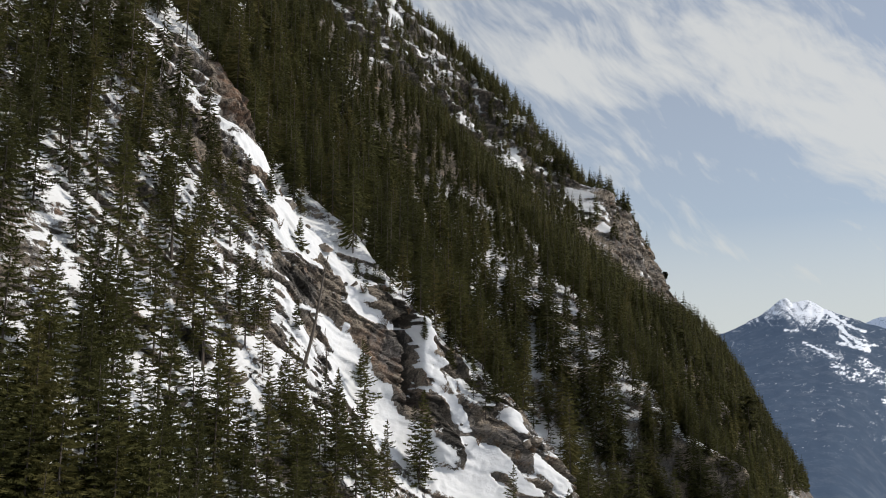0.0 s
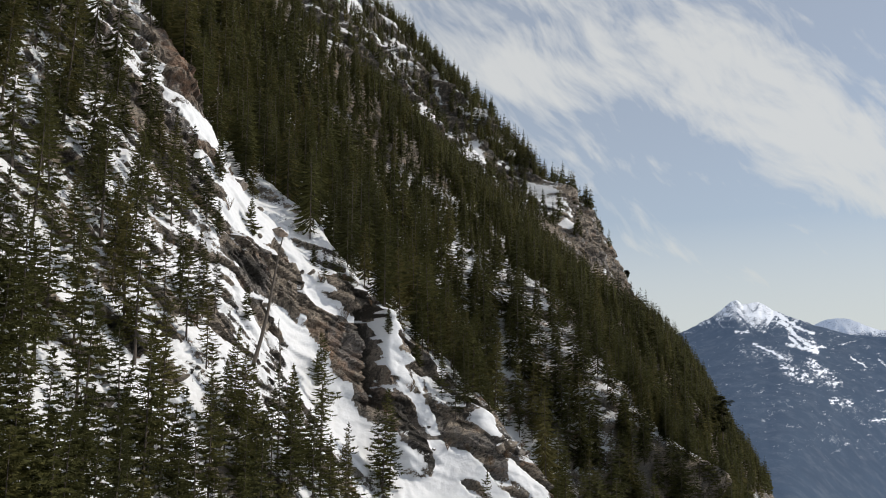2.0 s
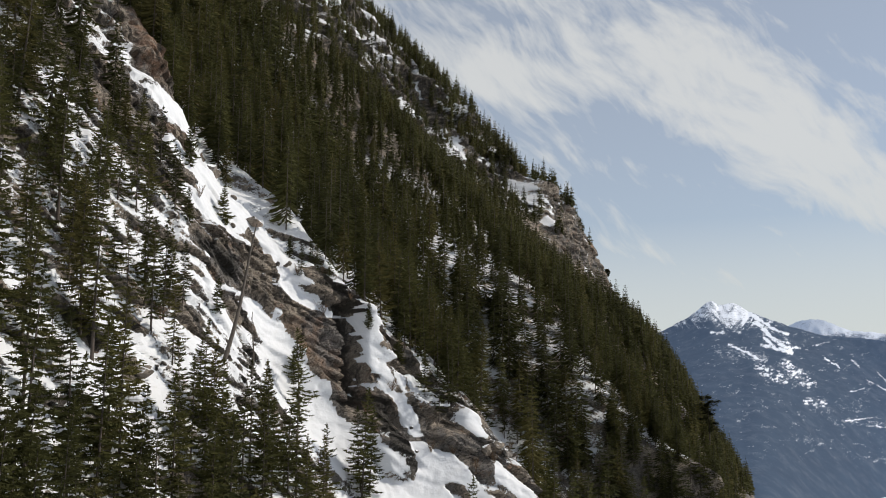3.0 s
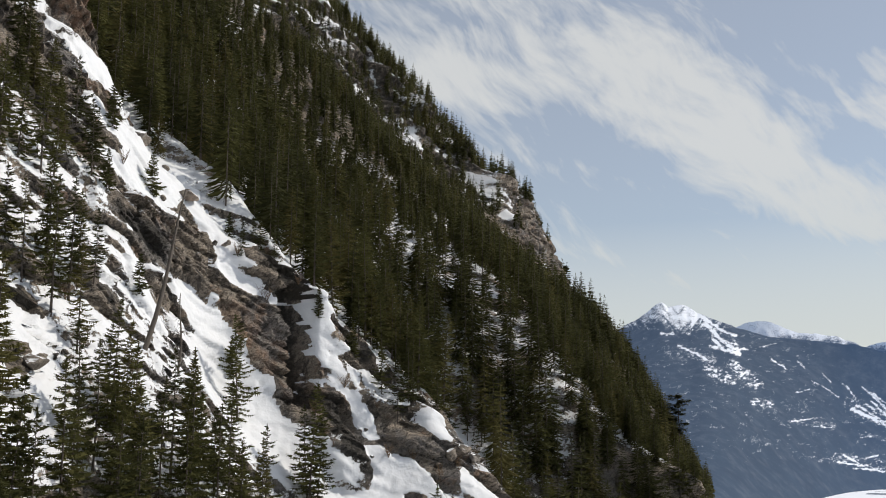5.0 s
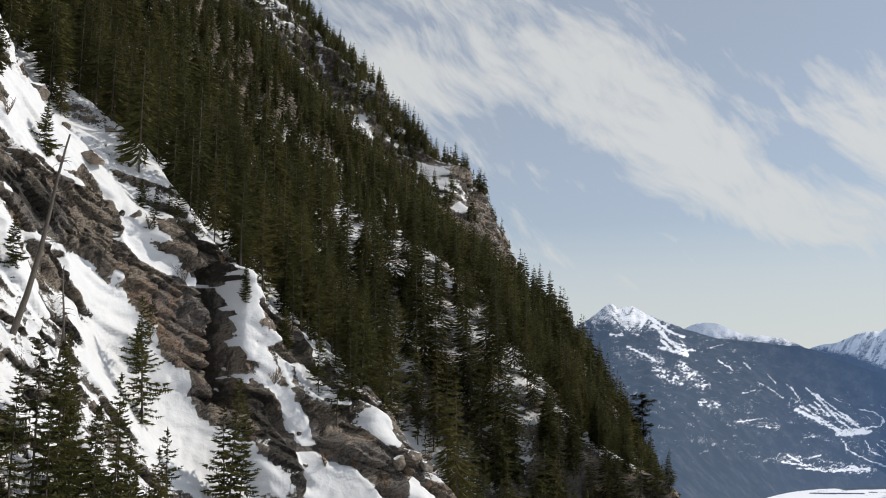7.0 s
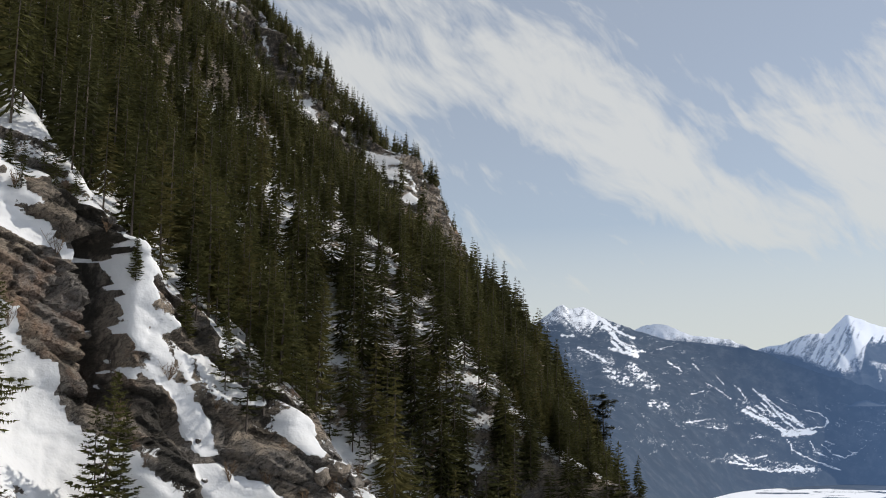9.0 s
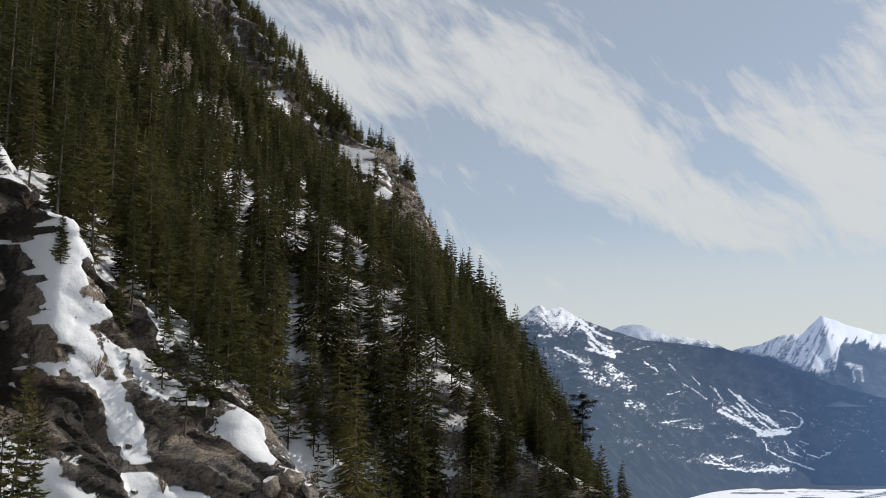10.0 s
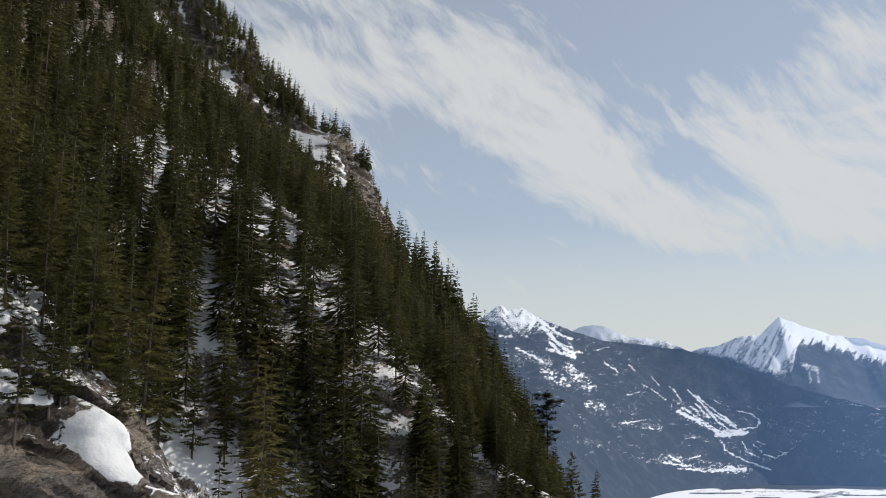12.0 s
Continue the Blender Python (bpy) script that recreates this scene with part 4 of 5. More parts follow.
# s, height, kind, tree height, lean to the right, label
SINGLES = [
    (124.4, 32.1, 12, 6.8, 0.0, "small green fir alone on the snowy crest"),
    (118.9, 41.5, 12, 7.1, 0.0, "small green fir alone on the snowy crest"),
    (110.2, 28.6, 8, 6.0, 0.0, "young green fir on a rocky step below the crest"),
    (138.5, 27.8, 13, 4.2, 0.0, "stunted little fir half buried in crest snow"),
    (108, 14.5, 12, 5.0, 0.0, "small bushy fir at the foot of grey rock"),
    (134.0, -12.0, 10, 14.0, 0.10, "dark leaning fir with wide drooping boughs on snow"),
    (91.9, -1.5, 2, 10.5, 0.0, "slender olive green conifer below the rock face"),
    (103.4, -8.7, 6, 10.0, 0.0, "middling bushy fir below the snow chute"),
    (106.0, -10.5, 10, 14.5, 0.0, "slender conifer below the snow chute"),
    (109.0, -9.0, 10, 11.0, 0.0, "thin conifer with sparse boughs below the snow chute"),
    (98.0, -6.0, 11, 13.0, 0.0, "slender olive green conifer below the rock face"),
    (93.0, -9.0, 5, 13.0, 0.0, "open-crowned fir below the rock face"),
    (87.1, -5.0, 4, 12.0, 0.0, "open-crowned fir on the snowy lower slope"),
    (100.0, -13.0, 2, 14.5, 0.0, "slender olive green conifer below the rock face"),
    (92.0, 6.0, 5, 11.5, 0.0, "open-crowned fir on the snowy slope among rocks"),
    (94.5, 12.0, 4, 13.5, 0.0, "open-crowned fir on the snowy slope among rocks"),
    (96.0, 13.5, 3, 11.0, 0.0, "slender olive green conifer on the snowy slope among rocks"),
    (90.5, 9.5, 4, 15.0, 0.0, "open-crowned fir on the snowy slope among rocks"),
    (92.0, 13.5, 2, 14.0, 0.0, "slender olive green conifer on the snowy slope among rocks"),
    (98.5, 14.0, 3, 9.0, 0.0, "slender olive green conifer on the snowy slope among rocks"),
    (101.0, -8.0, 2, 15.0, 0.0, "slender olive green conifer below the rock face"),
    (72.0, 14.0, 2, 16.0, 0.0, "slender olive green conifer on the snowy slope among rocks"),
    (79.0, 16.0, 3, 14.0, 0.0, "slender olive green conifer on the snowy slope among rocks"),
    (81.5, 18.0, 5, 13.0, 0.0, "open-crowned fir on the snowy slope among rocks"),
    (88.0, 24.0, 4, 13.0, 0.0, "open-crowned fir on the snowy slope among rocks"),
    (91.0, 28.0, 2, 14.0, 0.0, "slender olive green conifer on the snowy slope among rocks"),
    (84.0, 29.0, 5, 14.0, 0.0, "open-crowned fir on the snowy slope among rocks"),
    (78.0, 34.0, 4, 14.0, 0.0, "open-crowned fir on the snowy slope among rocks"),
    (74.0, -3.0, 0, 14.0, 0.0, "dense dark fir on the snowy lower slope"),
    (91.0, -9.0, 2, 16.0, 0.0, "tall slender olive green conifer below the rock face"),
    (96.5, -10.0, 3, 16.0, 0.0, "tall slender olive green conifer below the rock face"),
    (156.5, 3.0, 10, 10.0, 0.0, "thin conifer with sparse boughs at the forest edge"),
    (158.0, 7.0, 11, 11.0, 0.0, "thin conifer with sparse boughs at the forest edge"),
    (157.5, 11.0, 2, 12.0, 0.0, "slender olive green conifer at the forest edge"),
    (160.0, 4.0, 2, 13.0, 0.0, "slender olive green conifer at the forest edge"),
    (161.5, 9.0, 4, 14.0, 0.0, "open-crowned fir at the forest edge"),
    (163.0, 13.0, 0, 13.0, 0.0, "dense dark fir at the forest edge"),
    (164.0, 6.0, 4, 15.0, 0.0, "open-crowned fir at the forest edge"),
    (166.0, 11.0, 2, 14.0, 0.0, "slender olive green conifer at the forest edge"),
    (155.0, 14.0, 8, 7.0, 0.0, "young fir at the forest edge"),
    (112.0, -14.0, 11, 13.5, 0.0, "thin conifer with sparse boughs below the snow chute"),
    (108.0, -15.0, 3, 13.0, 0.0, "slender olive green conifer below the snow chute"),
    (95.0, -14.0, 4, 15.0, 0.0, "open-crowned fir below the rock face"),
    (102.0, -6.5, 5, 12.5, 0.0, "open-crowned fir below the rock face"),
    (99.5, -9.5, 3, 12.0, 0.0, "slender olive green conifer below the rock face"),
    (105.0, -13.0, 1, 11.0, 0.0, "dense dark fir below the snow chute"),
    (89.0, -12.0, 0, 15.0, 0.0, "dense dark fir on the snowy lower slope"),
    (84.0, -13.0, 2, 14.0, 0.0, "slender olive green conifer on the snowy lower slope"),
    (48.8, -12.5, 0, 19.5, 0.0, "tall dense dark fir close below the flight line"),
    (48.1, -19.0, 0, 20.0, 0.0, "tall dense dark fir close below the flight line"),
    (44.0, -14.0, 1, 20.0, 0.0, "tall dense dark fir close below the flight line"),
    (54.0, -13.0, 6, 15.0, 0.0, "bushy olive fir close below the flight line"),
    (58.0, -17.0, 0, 17.0, 0.0, "tall dense dark fir close below the flight line"),
    (40.0, -8.0, 1, 18.0, 0.0, "tall dense dark fir close below the flight line"),
    (42.0, -7.0, 0, 20.0, 0.0, "tall dense dark fir close below the flight line"),
    (38.0, -4.0, 1, 20.0, 0.0, "tall dense dark fir close below the flight line"),
    (47.0, -8.0, 6, 17.0, 0.0, "broad bushy olive fir close below the flight line"),
    (50.0, -12.0, 0, 16.0, 0.0, "tall dense dark fir close below the flight line"),
    (39.0, -10.0, 7, 18.0, 0.0, "broad bushy olive fir close below the flight line"),
    (54.0, -13.0, 6, 15.0, 0.0, "broad bushy olive fir close below the flight line"),
    (62.0, -12.0, 7, 14.0, 0.0, "broad bushy olive fir close below the flight line"),
    (36.0, -11.0, 0, 17.0, 0.0, "tall dense dark fir close below the flight line"),
    (40.0, -13.0, 6, 17.0, 0.0, "broad bushy olive fir close below the flight line"),
    (151.0, -1.0, 10, 11.0, 0.0, "thin conifer with sparse boughs beside the snow-capped boulder"),
    (154.0, 1.0, 2, 10.0, 0.0, "slender olive green conifer beside the snow-capped boulder"),
    (151.0, 3.0, 6, 8.5, 0.0, "bushy dark fir rooted in snow and rock"),
    (176.0, 0.0, 11, 9.0, 0.0, "thin conifer with sparse boughs beside the snow-capped boulder"),
    (191.0, -4.0, 2, 12.0, 0.0, "slender olive green conifer on the open snow"),
    (194.0, -5.0, 10, 11.0, 0.0, "thin conifer with sparse boughs on the open snow"),
    (196.0, -6.0, 3, 10.0, 0.0, "slender olive green conifer on the open snow"),
    (263.6, 2.0, 4, 20.0, 0.0, "tall fir standing above the others on the spur edge"),
    (251.1, -1.0, 0, 20.0, 0.0, "tall dark fir on the spur edge"),
    (217.75, -16.0, 10, 13.0, 0.0, "lone thin fir beside a snowy outcrop"),
    (217.0, -14.0, 11, 11.0, 0.0, "small fir beside a snowy outcrop"),
    (218.75, -19.0, 6, 12.0, 0.0, "bushy fir beside a snowy outcrop"),
    (155.0, 1.0, 2, 8.0, 0.0, "slender fir on a snow-capped ledge"),
    (157.0, 3.5, 10, 9.0, 0.05, "thin fir on a snow-capped ledge"),
    (159.0, 0.0, 6, 7.0, 0.0, "bushy fir on a snow-capped ledge"),
    (142.0, 25.5, 6, 6.0, 0.0, "dense bushy fir crowning dark rock on the crest"),
    (143.6, 24.2, 7, 5.0, 0.0, "dense bushy fir crowning dark rock on the crest"),
    (140.8, 26.8, 7, 4.5, 0.0, "dense bushy fir crowning dark rock on the crest"),
    (136.5, 24.0, 7, 5.5, 0.0, "bushy dark fir clinging to rock on the crest"),
    (145.0, 15.0, 8, 5.0, 0.0, "young fir on broken rock"),
    (150.0, 9.0, 8, 6.0, 0.0, "young fir on broken rock"),
    (131.0, 5.5, 9, 6.0, 0.0, "narrow young fir against the brown rock face"),
]


def build_singles():
    for i, (s, z, kind, height, lean, label) in enumerate(SINGLES):
        q = height / KINDS[kind][0]
        plant(kind, ground_at(s, z) - Vector((0, 0, 0.3)), q, 1.7 * i, (0.0, lean), label, "single conifers")


def build_layered_tree(s, z, height, spread, first, label, seed=5):
    """An old conifer with a bare trunk and flat, tufted boughs in layers."""
    r = random.Random(seed)
    tree = new("conifer_tree")
    tree.location = ground_at(s, z) - Vector((0, 0, 0.4))
    path = [(0.25 * math.sin(3 * t), 0.15 * math.sin(4 * t), height * t) for t in (0, 0.25, 0.5, 0.75, 1.0)]
    part("trunk", mesh_of("trunk", *sweep(path, [0.016 * height * (1 - 0.8 * t) for t in (0, 0.25, 0.5, 0.75, 1.0)], 6), [BARK]), tree)
    V, F, layers = [], [], 7
    for k in range(layers):
        t = first + (1 - first) * k / (layers - 1)
        for b in range(r.choice((5, 6, 7))):
            a, l = r.uniform(0, 6.28), spread * r.uniform(0.35, 1.0) * (0.55 + 0.45 * k / (layers - 1) if k < layers - 1 else 0.8)
            ux, uy = math.cos(a), math.sin(a)
            h = height * t + r.uniform(-0.8, 0.5)
            for _ in range(int(34 * l)):
                f = r.random() ** 0.7
                c = Vector((ux * l * f, uy * l * f, h + 0.08 * l * f + r.gauss(0, 0.22)))
                c += Vector((-uy, ux, 0)) * r.gauss(0, 0.16 * l)
                g, q = r.uniform(0, 6.28), r.uniform(0.25, 0.6)
                n = len(V)
                V += [tuple(c + Vector((q * math.cos(g + j), q * math.sin(g + j), r.uniform(-0.12, 0.10)))) for j in (0, 1.6, 3.4)]
                F.append((n, n + 1, n + 2))
            n = len(V)
            V += [(-0.05 * uy, 0.05 * ux, h - 0.2), (0.05 * uy, -0.05 * ux, h - 0.2), (0.7 * ux * l, 0.7 * uy * l, h + 0.05 * l)]
            F.append((n, n + 1, n + 2))
    part("crown", mesh_of("crown", V, F, [NEEDLES], False), tree)
    return tagged(tree, label, "tree", "single conifers")


def build_spur_trees():
    r = random.Random(31)
    for i in range(26):
        s, z = 210.5 + 0.45 * i + r.uniform(-0.4, 0.4), r.uniform(-11, -1.5)
        kind = r.choice((0, 1, 2, 6, 7, 8))
        plant(kind, ground_at(s, z) - Vector((0, 0, 0.3)), r.uniform(7.0, 9.5) / KINDS[kind][0], r.uniform(0, 6.28), (0.0, 0.0), "short bushy fir on the snowy spur", "single conifers")


def sweep(points, radii, sides=6):
    """Arrays of a tapered tube along a few places."""
    v, f = [], []
    for k, (p, r) in enumerate(zip(points, radii)):
        d = (Vector(points[min(k + 1, len(points) - 1)]) - Vector(points[max(k - 1, 0)])).normalized()
        a = d.orthogonal().normalized()
        b = d.cross(a)
        for i in range(sides):
            t = 2 * math.pi * i / sides
            v.append(tuple(Vector(p) + r * (math.cos(t) * a + math.sin(t) * b)))
    for k in range(len(points) - 1):
        for i in range(sides):
            p, q = k * sides + i, k * sides + (i + 1) % sides
            f.append((p, q, q + sides, p + sides))
    return v, f


def build_dead_tree(s, z, height, lean, label, stubs=16, seed=3):
    r = random.Random(seed)
    tree = new("dead_tree")
    tree.location = ground_at(s, z) - Vector((0, 0, 0.4))
    path = [(lean[0] * height * t + 0.25 * math.sin(5 * t), lean[1] * height * t, height * t) for t in (0, 0.2, 0.4, 0.6, 0.8, 0.93, 1.0)]
    radii = [0.017 * height * (1 - 0.74 * t) for t in (0, 0.2, 0.4, 0.6, 0.8, 0.93, 1.0)]
    part("trunk", mesh_of("trunk", *sweep(path, radii, 8), [DEADWOOD]), tree)
    for i in range(stubs):
        t = r.uniform(0.25, 0.96)
        x, y, h = lean[0] * height * t + 0.25 * math.sin(5 * t), lean[1] * height * t, height * t
        a, l = r.uniform(0, 6.28), r.uniform(0.4, 1.5) * (1.2 - 0.6 * t)
        tip = (x + l * math.cos(a), y + l * math.sin(a), h + r.uniform(-0.5, 0.15) * l)
        mid = (x + 0.5 * l * math.cos(a), y + 0.5 * l * math.sin(a), h + 0.06 * l)
        part("branch", mesh_of("branch", *sweep([(x, y, h), mid, tip], [0.045, 0.03, 0.01], 4), [DEADWOOD]), tree)
    tagged(tree, label, "dead tree", "dead standing trees")


TWIGS = bark_material("bare_twigs", (0.095, 0.060, 0.036), (0.21, 0.145, 0.090))


def shrub_mesh(seed, height, stems):
    r = random.Random(seed)
    V, F = [], []
    for _ in range(stems):
        a, lean = r.uniform(0, 6.28), r.uniform(0.15, 0.7)
        h = height * r.uniform(0.55, 1.0)
        top = Vector((lean * h * math.cos(a), lean * h * math.sin(a), h))
        for k in range(5):
            root = top * (0.0 if k == 0 else r.uniform(0.25, 0.8))
            tip = top if k == 0 else root + Vector((r.uniform(-0.4, 0.4), r.uniform(-0.4, 0.4), r.uniform(0.2, 0.5))) * h * 0.6
            v, f = sweep([root, (root + tip) / 2 + Vector((r.uniform(-0.05, 0.05), r.uniform(-0.05, 0.05), 0)) * h, tip], [0.03, 0.02, 0.008], 3)
            F += [tuple(i + len(V) for i in q) for q in f]
            V += v
    return mesh_of("twig_clump", V, F, [TWIGS])


def build_shrubs():
    meshes = [shrub_mesh(i, h, n) for i, (h, n) in enumerate([(2.4, 12), (1.7, 10), (3.2, 11)])]
    spots = [(147.2, -6.0), (150.3, -6.3), (139.3, 17.0), (136.1, 24.0), (91.9, 18.0), (97, 24), (146, 4), (149, 1), (152, -9), (140, 0), (138, -5),
             (155, -8), (160, -6), (143, 20), (133, 9), (118, 35), (112, 30), (104, 34), (94, 12), (170, -8), (176, -6), (166, -11), (183, -9), (190, -10)]
    r = random.Random(11)
    for i, (s, z) in enumerate(spots):
        shrub = new("bare_shrub")
        shrub.matrix_basis = Matrix.Translation(ground_at(s, z) - Vector((0, 0, 0.1))) @ Euler((0, 0, r.uniform(0, 6.28))).to_matrix().to_4x4()
        part("twig_clump", meshes[i % 3], shrub)
        tagged(shrub, "leafless brown shrub on rock and old snow", "shrub", "bare shrubs on the rib")


def boulder_mesh(seed, flat):
    bm = bmesh.new()
    bmesh.ops.create_icosphere(bm, subdivisions=3, radius=0.5)
    r = random.Random(seed)
    cuts = [(Vector((r.gauss(0, 1), r.gauss(0, 1), r.gauss(0, 0.8))).normalized(), r.uniform(0.24, 0.40)) for _ in range(9)]
    for v in bm.verts:
        for n, d in cuts:
            over = v.co.dot(n) - d
            if over > 0:
                v.co -= n * over
        v.co += v.co.normalized() * 0.05 * noise.noise(v.co * 4 + Vector((seed, 0, 0)))
        v.co.z *= flat
    me = bpy.data.meshes.new("boulder")
    bm.to_mesh(me)
    bm.free()
    me.materials.append(BOULDER)
    return me


# s, height, width in metres, kind
BOULDERS = [
    (82.3, 6.0, 1.9, 0), (83.2, 5.6, 1.5, 1), (84.6, 4.4, 3.0, 2), (86.2, 5.0, 1.6, 0), (80.2, -0.5, 1.4, 1),
    (132.0, 44.2, 4.4, 0), (131.0, 43.0, 2.2, 1), (133.0, 33.4, 3.6, 2), (132.3, 38.6, 1.5, 0), (133.5, 25.6, 1.1, 1), (130.2, 23.4, 1.1, 0),
    (135.1, 25.6, 1.4, 2), (136.0, 26.0, 1.2, 1), (126.8, 31.8, 1.2, 0), (70.2, 1.2, 1.3, 1), (70.9, -0.4, 1.6, 0), (72.8, 6.8, 1.8, 2),
    (146.7, -2.2, 0.9, 0), (148.2, 1.0, 0.8, 1), (145.5, -6.0, 1.0, 2), (143.2, 13.0, 1.5, 2), (142.8, 8.8, 1.3, 0), (141.8, 6.5, 1.6, 1),
    (143.9, 21.5, 1.2, 0), (156.5, -5.2, 3.4, 2), (154.5, -6.0, 2.6, 0), (158.2, -6.4, 2.0, 1), (88.0, 21.0, 1.7, 0), (92.0, 31.0, 2.0, 1), (76.0, 16.0, 1.8, 2),
]


def build_boulders():
    meshes = [boulder_mesh(5, 0.85), boulder_mesh(9, 0.95), boulder_mesh(14, 0.55)]
    r = random.Random(21)
    for s, z, size, kind in BOULDERS:
        ob = new("boulder", meshes[kind])
        ob.matrix_basis = (Matrix.Translation(ground_at(s, z) + Vector((0.1 * size, -0.05 * size, 0.10 * size)))
                           @ Euler((r.uniform(-0.3, 0.3), r.uniform(-0.2, 0.5), r.uniform(0, 6.28))).to_matrix().to_4x4() @ Matrix.Diagonal((size, size * r.uniform(0.75, 1.1), size, 1)))
        tagged(ob, "flat slab of grey rock jutting from snow" if kind == 2 else "dark angular boulder poking out of the snow", "boulder", "boulders on the rib")


build_singles()
build_spur_trees()
build_dead_tree(104.0, 7.5, 18.5, (0.21, 0.0), "tall grey dead snag leaning over the rock face", 22, 3)
build_dead_tree(110.0, 5.0, 9.5, (0.02, 0.0), "thin dead conifer with bare spiky branches", 46, 8)
build_dead_tree(160.0, 41.0, 8.0, (0.05, 0.0), "pale leafless tree at the forest edge", 26, 12)
build_dead_tree(152.0, 36.0, 7.0, (-0.06, 0.0), "pale leafless tree at the forest edge", 24, 15)
build_layered_tree(304.0, -14.0, 19.5, 5.0, 0.50, "old dark fir with a flat top and layered boughs", 5)
build_layered_tree(576.0, 84.0, 9.0, 2.4, 0.55, "lone wind-shaped tree on the cliff edge", 9)
build_shrubs()
build_boulders()


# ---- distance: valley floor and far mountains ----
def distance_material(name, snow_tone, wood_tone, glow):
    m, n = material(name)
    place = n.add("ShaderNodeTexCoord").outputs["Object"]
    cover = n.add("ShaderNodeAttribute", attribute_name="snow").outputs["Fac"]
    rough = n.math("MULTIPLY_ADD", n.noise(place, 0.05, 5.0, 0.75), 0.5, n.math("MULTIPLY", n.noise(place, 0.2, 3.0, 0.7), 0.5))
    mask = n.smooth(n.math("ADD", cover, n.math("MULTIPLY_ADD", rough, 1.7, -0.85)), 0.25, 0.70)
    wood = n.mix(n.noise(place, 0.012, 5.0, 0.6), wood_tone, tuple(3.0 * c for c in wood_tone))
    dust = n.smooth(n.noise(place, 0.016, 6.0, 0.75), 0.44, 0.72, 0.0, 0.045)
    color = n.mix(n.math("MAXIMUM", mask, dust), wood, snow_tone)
    # aerial haze painted in as blue emission, its strength set per vertex
    haze_glow = n.add("ShaderNodeAttribute", attribute_name="haze_glow").outputs["Fac"]
    finish(n, color, 0.95, None, **{"Emission Color": (*glow, 1.0), "Emission Strength": haze_glow})
    return m


# the last tone of each is the painted blue haze
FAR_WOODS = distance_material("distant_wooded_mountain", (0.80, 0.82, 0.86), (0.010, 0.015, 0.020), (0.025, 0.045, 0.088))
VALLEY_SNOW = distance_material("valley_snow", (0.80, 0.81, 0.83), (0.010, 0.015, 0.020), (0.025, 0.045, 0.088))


def polar(az, el, d):
    a = np.radians(az)
    return 5 + d * np.sin(a), 60 + d * np.cos(a), d * np.tan(np.radians(el))


def build_range(name, label, az, crest, base_d, top_d, foot_z, snow_fn, seed, rows=120, arete=None, furrow=1.0, width=210, octaves=5):
    """A mountain range: its crest line by azimuth and elevation, falling to foot_z, furrowed by gullies."""
    az = np.asarray(az)
    t = np.linspace(0, 1, rows)[:, None]
    zc = top_d * np.tan(np.radians(crest))[None, :]
    base_d = base_d + 0 * az
    d = base_d + (top_d - base_d) * t + 0 * zc
    soft = np.convolve(np.pad(crest, 40, mode="edge"), np.ones(81) / 81, mode="valid")
    soft = top_d * np.tan(np.radians(soft))[None, :]
    z = foot_z + (soft - foot_z + (zc - soft) * t ** 7) * t ** 1.25
    u = 4700 * np.radians(az)[None, :] + 0 * t
    rel = ridged((u + 0.35 * z) / width, z / (2.5 * width), seed=seed, octaves=octaves, gain=0.5) * np.sin(t * math.pi) ** 0.6 * (1 - 0.4 * t) + 0.30 * fbm(u / 60, z / 60, seed=seed + 9) * t * (1 - t**4)
    z = z + 22 * furrow * rel * (t < 1)
    d = d - 48 * furrow * rel
    if arete is not None:
        # a sharp ridge runs down from the summit towards the valley
        d = d + 0.55 * np.minimum(np.abs(u - 4700 * math.radians(arete) - 0.12 * (zc - z)), 330) - 120
    d = np.minimum(d, 4925)
    z = np.where(z > 0, z * d / (base_d + (top_d - base_d) * t), z)
    x, y, _ = polar(az[None, :] + 0 * t, 0.0, d)
    el = np.degrees(np.arctan2(z, d))
    snow = snow_fn(az[None, :] + 0 * t, el, rel, x, y, z)
    me = mesh_of(name, np.stack([x, y, z], -1).reshape(-1, 3), grid_faces(*x.shape), [FAR_WOODS], True, None, [("snow", snow), ("haze_glow", 1.0 + 1.5 * sstep(az[None, :] + 0 * t, 24, 46) + 0.25 * (top_d > 4750) + 0 * t)])
    return tagged(new(name, me), label, "mountain", kind="structure")


SKI_RUNS_A = [
    (22.3, 5.65, 23.46, 4.82, 0.1, 1),
    (23.46, 4.82, 24.19, 4.52, 0.1, 0.9),
    (22.5, 5.24, 23.17, 4.49, 0.12, 1),
    (23.17, 4.49, 23.97, 3.79, 0.12, 1),
    (23.97, 3.79, 24.82, 3.7, 0.08, 0.9),
    (22.75, 3.92, 24.31, 3.5, 0.14, 1),
    (22.92, 4.29, 23.44, 3.84, 0.1, 0.9),
    (23.31, 4.25, 24.22, 4.03, 0.06, 0.8),
    (20.01, 4.72, 20.63, 4.67, 0.1, 0.9),
    (20.94, 4.01, 21.86, 3.54, 0.06, 0.9),
    (21.86, 3.54, 22.69, 3.02, 0.08, 0.9),
    (26.06, 3.12, 26.91, 2.53, 0.05, 1),
    (25.44, 3.82, 26.45, 4.01, 0.04, 0.8),
    (27.42, 2.99, 27.77, 2.66, 0.08, 0.9),
    (28.67, 1.62, 29.45, 0.96, 0.04, 1),
    (27.27, 1.26, 28.01, 1.42, 0.04, 0.9),
]
